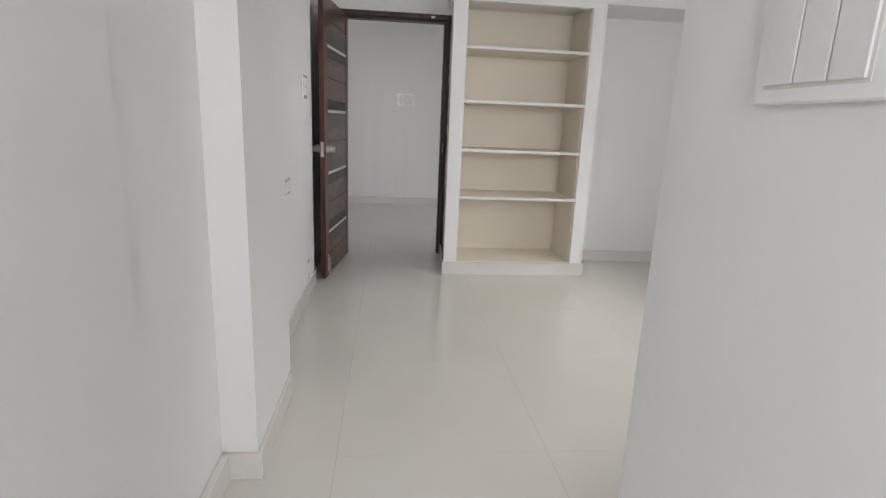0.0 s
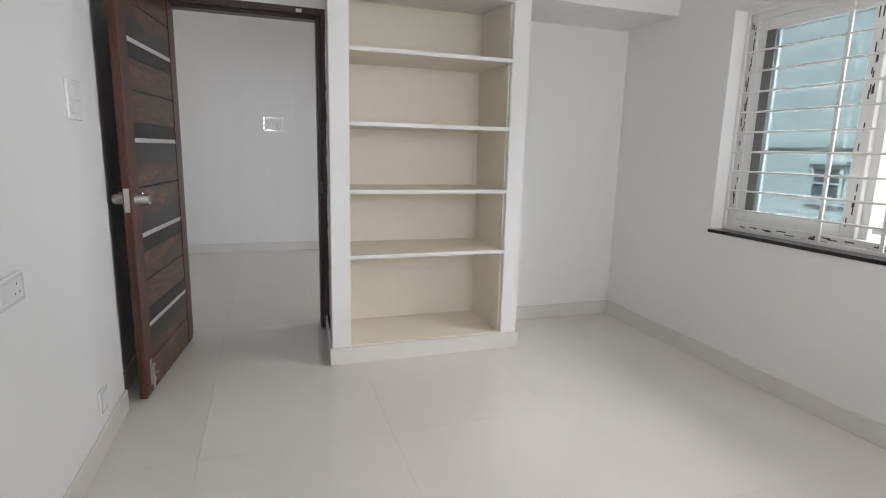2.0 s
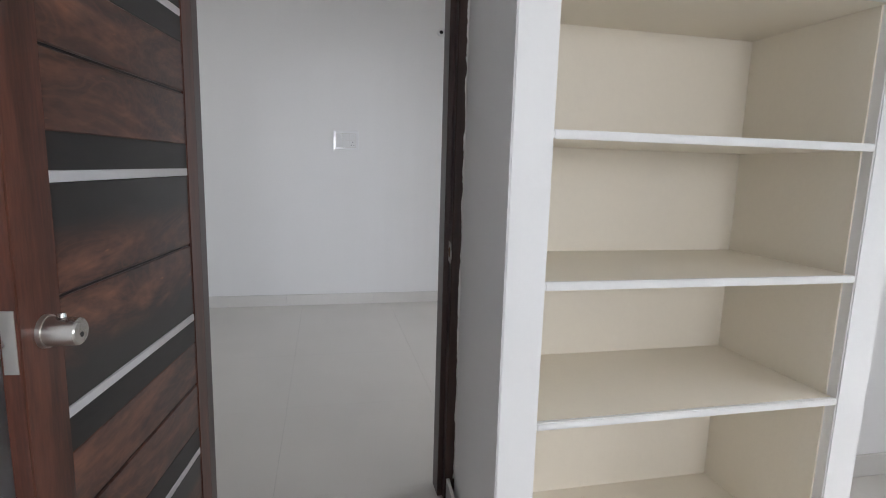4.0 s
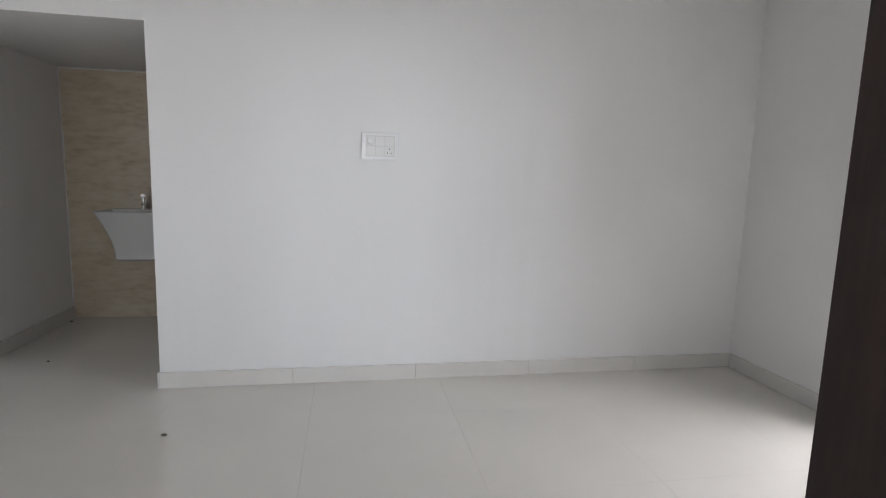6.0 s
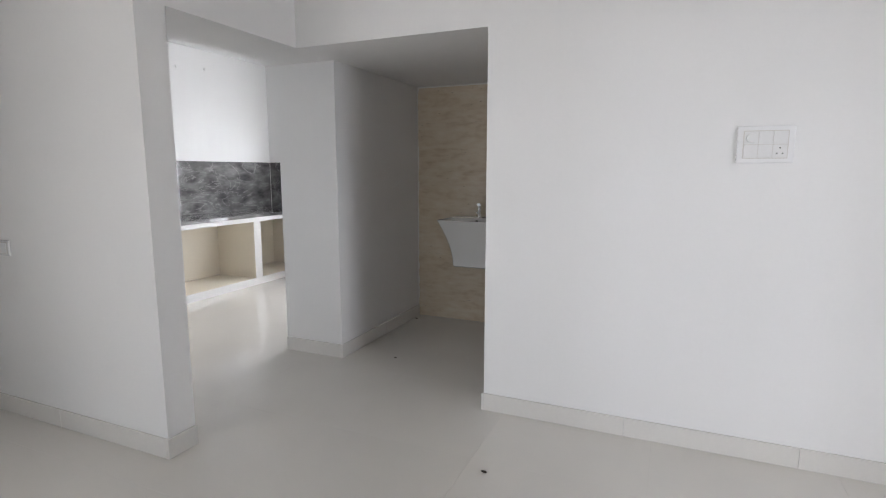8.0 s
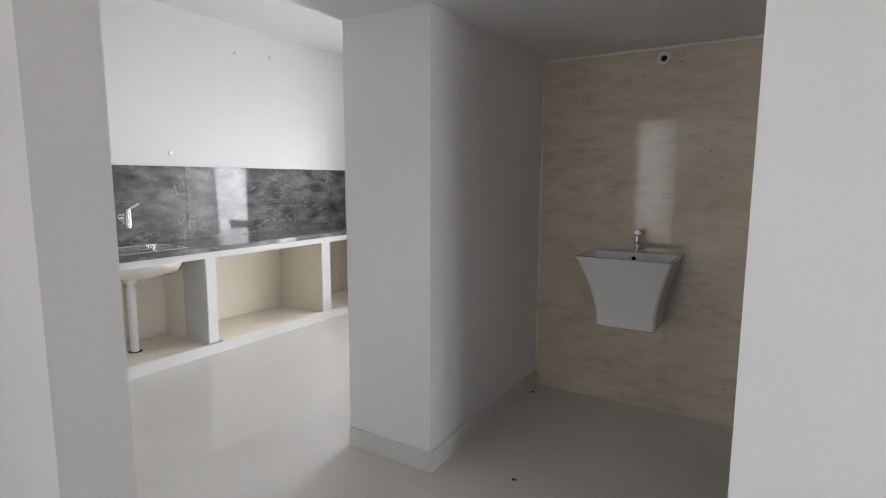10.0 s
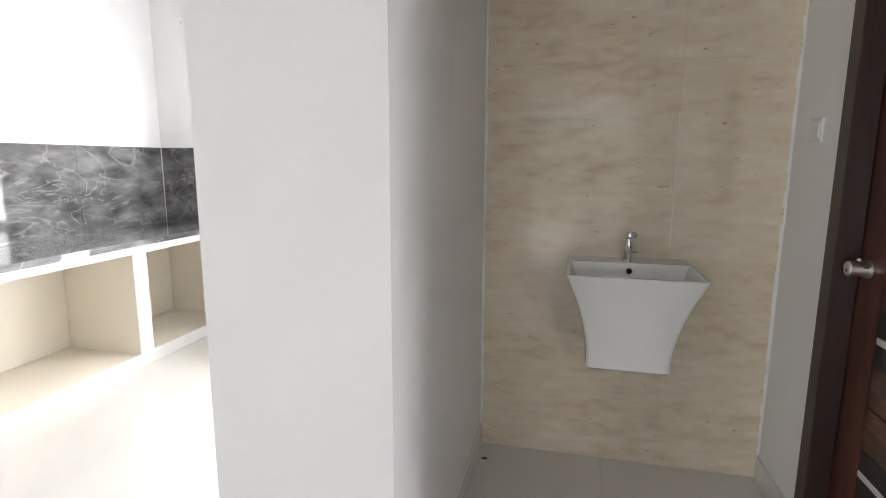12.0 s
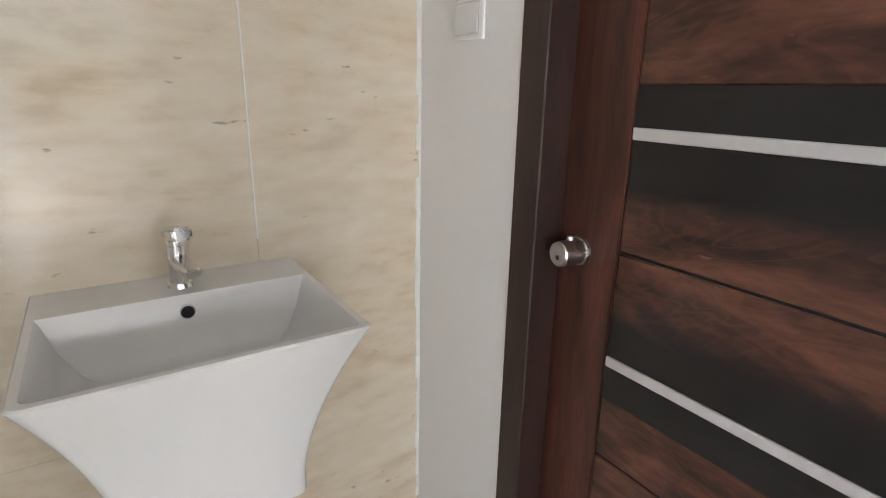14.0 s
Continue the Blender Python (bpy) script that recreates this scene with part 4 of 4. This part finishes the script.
def wash_basin():
    """A one-piece ceramic wall basin: a waisted, flaring body under a rectangular bowl."""
    cx, top, low = -1.143, 0.972, 0.572
    root = thing("wash_basin", (cx, AY, low), "white glazed one-piece wall-hung basin with flared body", "basin")
    bm = bmesh.new()
    rings = []
    n = 18
    for i in range(n + 1):
        t = i / n
        z = low + (top - low) * t
        f = max(0.0, (t - 0.12) / 0.88) ** 1.55
        half = 0.163 + 0.003 * t + (0.252 - 0.166) * f
        front = 4.447 - (4.447 - 4.312) * max(0.0, t) ** 1.7
        rings.append([(x, y, z) for x, y in rounded(cx - half, cx + half, front, AY, 0.018 + 0.006 * (1 - t))])
    bot = [(cx + (x - cx) * 0.94, AY + (y - AY) * 0.955, low - 0.012) for x, y, z in rings[0]]
    rings.insert(0, bot)
    lip = 0.004
    half, front = 0.252, 4.312
    rings.append([(x, y, top + lip) for x, y in rounded(cx - half + 0.004, cx + half - 0.004, front + 0.004, AY, 0.016)])
    # inner bowl, with a deck behind it for the tap
    back = 4.628
    for inset, z, bk in ((0.016, top + lip, back), (0.021, top - 0.004, back - 0.004), (0.040, top - 0.06, back - 0.012), (0.070, top - 0.105, back - 0.03), (0.11, top - 0.125, back - 0.06)):
        rings.append([(x, y, z) for x, y in rounded(cx - half + inset, cx + half - inset, front + inset, bk, 0.016)])
    loops = [[bm.verts.new(p) for p in r] for r in rings]
    m = len(loops[0])
    for a, b in zip(loops, loops[1:]):
        for k in range(m):
            bm.faces.new((a[k], a[(k + 1) % m], b[(k + 1) % m], b[k]))
    bm.faces.new(loops[0][::-1])
    bm.faces.new(loops[-1])
    part("body", bm, CERAMIC, root, "", True)
    part("overflow_hole", cyl(bmesh.new(), (cx, back - 0.0115, 0.944), (cx, back - 0.0035, 0.944), 0.0125, None, 20), DARK, root, "dark overflow hole")
    part("overflow_ring", tube(bmesh.new(), (cx, back - 0.0135, 0.944), (cx, back - 0.0035, 0.944), 0.0145, 0.0122), CHROME, root, "chrome overflow ring", True)
    part("waste", cyl(bmesh.new(), (cx, 4.46, top - 0.126), (cx, 4.46, top - 0.121), 0.03, 0.028, 24), CHROME, root, "chrome waste", True)
    tap = thing("basin_tap", (cx, 4.685, top + lip), "chrome pillar tap on the basin deck", "tap")
    z = top + lip
    part("base", cyl(bmesh.new(), (cx, 4.685, z), (cx, 4.685, z + 0.008), 0.024, 0.022, 24), CHROME, tap, "", True)
    part("body", cyl(bmesh.new(), (cx, 4.685, z + 0.008), (cx, 4.685, z + 0.085), 0.018, 0.017, 24), CHROME, tap, "", True)
    bm = box(bmesh.new(), -0.017, 0.017, -0.088, 0.0, -0.011, 0.011, 0.006)
    bmesh.ops.transform(bm, verts=bm.verts, matrix=pose(cx, 4.685, z + 0.058, 8, 0, 12))
    part("spout", bm, CHROME, tap, "", True)
    part("neck", cyl(bmesh.new(), (cx, 4.685, z + 0.085), (cx, 4.685, z + 0.096), 0.014, None, 16), CHROME, tap, "", True)
    bm = box(bmesh.new(), -0.019, 0.019, -0.052, 0.019, -0.013, 0.013, 0.007)
    bmesh.ops.transform(bm, verts=bm.verts, matrix=pose(cx, 4.685, z + 0.110, -8, 0, 12))
    part("handle", bm, CHROME, tap, "", True)


wash_basin()

# ---- windows ----
GX = BX1 + 0.095    # grille plane
win_1 = thing("window_1", (BX1, WY0, WZ0), "white sliding window, half open, with teal tinted glass", "window", kind="structure")
FX0, FX1 = BX1 + 0.12, BX1 + 0.20
for b in ((FX0, FX1, WY0, WY0 + 0.055, WZ0, WZ1), (FX0, FX1, WY1 - 0.055, WY1, WZ0, WZ1), (FX0, FX1, WY0 + 0.055, WY1 - 0.055, WZ0, WZ0 + 0.055), (FX0, FX1, WY0 + 0.055, WY1 - 0.055, WZ1 - 0.055, WZ1)):
    part("window_frame", box(bmesh.new(), *b, 0.003, 1), UPVC, win_1)
MID = -1.80
for k, (ya, yb, xa) in enumerate(((MID - 0.04, WY1 - 0.055, FX0 + 0.008), (MID - 0.075, WY1 - 0.10, FX0 + 0.045))):
    sash = None
    for b in ((xa, xa + 0.03, ya, ya + 0.07, WZ0 + 0.055, WZ1 - 0.055), (xa, xa + 0.03, yb - 0.065, yb, WZ0 + 0.055, WZ1 - 0.055), (xa, xa + 0.03, ya + 0.07, yb - 0.065, WZ0 + 0.055, WZ0 + 0.12), (xa, xa + 0.03, ya + 0.07, yb - 0.065, WZ1 - 0.12, WZ1 - 0.055)):
        bm = box(bmesh.new(), *b, 0.003, 1)
        if sash is None:
            sash = part("sash", bm, UPVC, win_1, "white sliding sash")
        else:
            part("sash_rail", bm, UPVC, sash)
    pane = part("pane", box(bmesh.new(), xa + 0.013, xa + 0.017, ya + 0.06, yb - 0.055, WZ0 + 0.11, WZ1 - 0.11), TINT, sash, "teal tinted glass pane")
    pane.visible_shadow = False
part("grey_strip", box(bmesh.new(), FX0 + 0.004, FX0 + 0.008, WY1 - 0.175, WY1 - 0.115, WZ0 + 0.12, WZ1 - 0.12), GREYBAR, win_1, "dark grey upright strip beside the pane")
part("window_sill", box(bmesh.new(), BX1 - 0.012, BX1 + 0.22, WY0 - 0.01, WY1 + 0.01, WZ0 - 0.02, WZ0, 0.003, 1), SILL, win_1, "black granite sill with a raw edge")
# printed marks of the protective film on the window profiles
random.seed(9)
for k in range(78):
    u = random.random()
    if k < 30:
        a, z = WY1 - 0.030 + random.uniform(-0.012, 0.012), WZ0 + 0.06 + u * 1.1
        b = (FX0 - 0.0006, FX0 + 0.001, a - 0.003, a + 0.003, z, z + random.uniform(0.03, 0.055))
    elif k < 58:
        a, z = WY0 + 0.1 + u * 1.05, WZ0 + 0.028 + random.uniform(-0.012, 0.012)
        b = (FX0 - 0.0006, FX0 + 0.001, a, a + random.uniform(0.03, 0.06), z - 0.003, z + 0.003)
    else:
        a, z = MID + random.uniform(-0.02, 0.01), WZ0 + 0.1 + u * 1.0
        b = (FX0 + 0.0074, FX0 + 0.009, a - 0.003, a + 0.003, z, z + random.uniform(0.03, 0.055))
    part("film_mark", box(bmesh.new(), *b), FILM, win_1)


def grille(name, axis, fixed, lo, hi, z0, z1, uprights, bars, label):
    """A welded window grille: flat frame, uprights and thin level bars."""
    g = thing(name, (fixed, lo, z0) if axis == "y" else (lo, fixed, z0), label, "window grille")

    def b(u0, u1, za, zb, t):
        if axis == "y":
            return box(bmesh.new(), fixed - t, fixed + t, u0, u1, za, zb)
        return box(bmesh.new(), u0, u1, fixed - t, fixed + t, za, zb)

    for u0, u1, za, zb in ((lo, lo + 0.02, z0, z1), (hi - 0.02, hi, z0, z1), (lo + 0.02, hi - 0.02, z0, z0 + 0.02), (lo + 0.02, hi - 0.02, z1 - 0.02, z1)):
        part("grille_frame", b(u0, u1, za, zb, 0.006), IRON, g)
    for u in uprights:
        part("upright", b(u - 0.009, u + 0.009, z0 + 0.02, z1 - 0.02, 0.0055), IRON, g)
    for z in bars:
        if axis == "y":
            part("bar", cyl(bmesh.new(), (fixed - 0.004, lo + 0.01, z), (fixed - 0.004, hi - 0.01, z), 0.006, None, 10), IRON, g, "", True)
        else:
            part("bar", cyl(bmesh.new(), (lo + 0.01, fixed - 0.004, z), (hi - 0.01, fixed - 0.004, z), 0.006, None, 10), IRON, g, "", True)


grille("window_grille", "y", GX, WY0 + 0.001, WY1 - 0.001, WZ0 + 0.001, WZ1 - 0.001, (-1.69, -1.99), [0.834 + 0.112 * k for k in range(1, 11)], "white painted iron grille in the bedroom window")

win_2 = thing("window_2", (KWX0, KY, KWZ0), "small white sliding kitchen window", "window", kind="structure")
for b in ((KWX0, KWX0 + 0.05, KY + 0.05, KY + 0.12, KWZ0, KWZ1), (KWX1 - 0.05, KWX1, KY + 0.05, KY + 0.12, KWZ0, KWZ1), (KWX0 + 0.05, KWX1 - 0.05, KY + 0.05, KY + 0.12, KWZ0, KWZ0 + 0.05), (KWX0 + 0.05, KWX1 - 0.05, KY + 0.05, KY + 0.12, KWZ1 - 0.05, KWZ1)):
    part("window_frame", box(bmesh.new(), *b, 0.003, 1), UPVC, win_2)
for xa, xb, yy in ((KWX0 + 0.05, -3.85, KY + 0.06), (-3.89, KWX1 - 0.05, KY + 0.088)):
    sash = part("sash", box(bmesh.new(), xa, xa + 0.05, yy, yy + 0.025, KWZ0 + 0.05, KWZ1 - 0.05, 0.003, 1), UPVC, win_2, "white sliding sash")
    for b in ((xb - 0.05, xb, KWZ0 + 0.05, KWZ1 - 0.05), (xa + 0.05, xb - 0.05, KWZ0 + 0.05, KWZ0 + 0.10), (xa + 0.05, xb - 0.05, KWZ1 - 0.10, KWZ1 - 0.05)):
        part("sash_rail", box(bmesh.new(), b[0], b[1], yy, yy + 0.025, b[2], b[3], 0.003, 1), UPVC, sash)
    p = part("pane", box(bmesh.new(), xa + 0.045, xb - 0.045, yy + 0.010, yy + 0.014, KWZ0 + 0.095, KWZ1 - 0.095), CLEAR, sash, "clear glass pane")
    p.visible_shadow = False
grille("window_grille", "x", KY + 0.02, KWX0 + 0.001, KWX1 - 0.001, KWZ0 + 0.001, KWZ1 - 0.001, (-4.25, -4.06, -3.87, -3.68, -3.49), [KWZ0 + 0.125 * k for k in range(1, 6)], "white painted iron grille in the kitchen window")
part("window_sill", box(bmesh.new(), KWX0 - 0.004, KWX1 + 0.004, KY - 0.018, KY + 0.13, KWZ0 - 0.012, KWZ0, 0.002, 1), TRIMW, win_2, "white sill")

# ---- outside ----
solo("ground", box(bmesh.new(), -150, 150, -150, 150, -6.4, -6.2), EARTH, (0, 0, -6.2), "dusty bare ground below the building", "ground", kind="structure")


def neighbour(x, y0, y1, z1, openings, label):
    """A painted house front that faces the bedroom window, with storey bands and shuttered windows."""
    h = thing("house", (x, (y0 + y1) / 2, -6.2), label, "house")
    part("wall", box(bmesh.new(), x, x + 7, y0, y1, -6.2, z1), OUTWALL, h)
    for z in (-3.1, -0.05, 1.5, z1 - 0.2):
        part("band", box(bmesh.new(), x - 0.12, x, y0, y1, z, z + 0.16), OUTTRIM, h, "cream storey band")
    part("parapet", box(bmesh.new(), x - 0.05, x + 7.05, y0 - 0.05, y1 + 0.05, z1, z1 + 0.12), OUTTRIM, h)
    for ya, yb, za, zb in openings:
        ym, zm = (ya + yb) / 2, (za + zb) / 2
        w = part("window", box(bmesh.new(), x - 0.03, x + 0.01, ya, yb, za, zb), PANEWIN, h, "grey glazed window")
        for b in ((ya - 0.07, ya, za - 0.07, zb + 0.07), (yb, yb + 0.07, za - 0.07, zb + 0.07), (ya, yb, zb, zb + 0.07), (ya, yb, za - 0.07, za), (ym - 0.04, ym + 0.04, za, zb), (ya, ym - 0.04, zm - 0.02, zm + 0.02), (ym + 0.04, yb, zm - 0.02, zm + 0.02)):
            part("frame", box(bmesh.new(), x - 0.06, x - 0.002, b[0], b[1], b[2], b[3]), OUTWALL, w)
        part("lintel", box(bmesh.new(), x - 0.16, x, ya - 0.16, yb + 0.16, zb + 0.10, zb + 0.17), OUTTRIM, h)
        part("sill", box(bmesh.new(), x - 0.12, x, ya - 0.16, yb + 0.16, za - 0.15, za - 0.08), OUTTRIM, h)
    return h


neighbour(12.0, -7.0, 18.0, 4.6, [(4.25, 4.82, 0.45, 1.05), (1.2, 1.77, 0.45, 1.05), (8.0, 8.6, 0.45, 1.05)], "pale green painted neighbouring house with cream bands")
neighbour(14.0, -22.0, -3.2, 1.2, [(-7.0, -6.0, -2.0, -0.8), (-12.0, -11.0, -2.0, -0.8)], "pale low house across the lane")

# ---- floor ----
floor = structure("floor", [(-5.0, 4.45, -6.6, 6.35, -0.15, -0.0095)], GROUT, "cream polished vitrified tile floor with thin joints", "floor")
HOME[floor] = Vector((-5.0, -6.6, -0.15))
rooms = ((-0.1, 3.26, -6.5, 0.0), (-4.2, 4.4, 0.0, 3.07), (-1.8, -0.5, 3.05, 4.78), (-4.85, -1.7, 2.0, 6.25))
S = 0.80
OX, OY = 1.19, 1.725
bm = box(bmesh.new(), 0.0003, S - 0.0003, 0.0003, S - 0.0003, -0.0095, 0.0)
tile_mesh = mesh_of("floor_tile", bm, TILE, (0, 0, 0))
for i in range(-10, 7):
    for j in range(-12, 8):
        x, y = OX + i * S, OY + j * S
        if any(x < r[1] and x + S > r[0] and y < r[3] and y + S > r[2] for r in rooms):
            t = new("floor_tile", tile_mesh)
            t.parent = floor
            t.location = Vector((x, y, 0)) - HOME[floor]

# small litter on the floor
for k, (x, y, s) in enumerate(((-0.312, 2.429, 0.013), (-1.416, 3.604, 0.010), (-1.74, 4.62, 0.012), (-0.9, 1.75, 0.012))):
    bm = bmesh.new()
    bmesh.ops.create_icosphere(bm, subdivisions=2, radius=s, matrix=Matrix.Diagonal((1.2, 0.6, 0.42, 1)))
    for v in bm.verts:
        v.co *= 1 + 0.35 * noise.noise(v.co * 90 + Vector((k, 0, 0)))
    bmesh.ops.translate(bm, verts=bm.verts, vec=(x, y, s * 0.40))
    solo("floor_crumb", bm, DEBRIS, (x, y, 0), "small dark crumb of debris on the tiled floor", "debris", "floor crumbs")
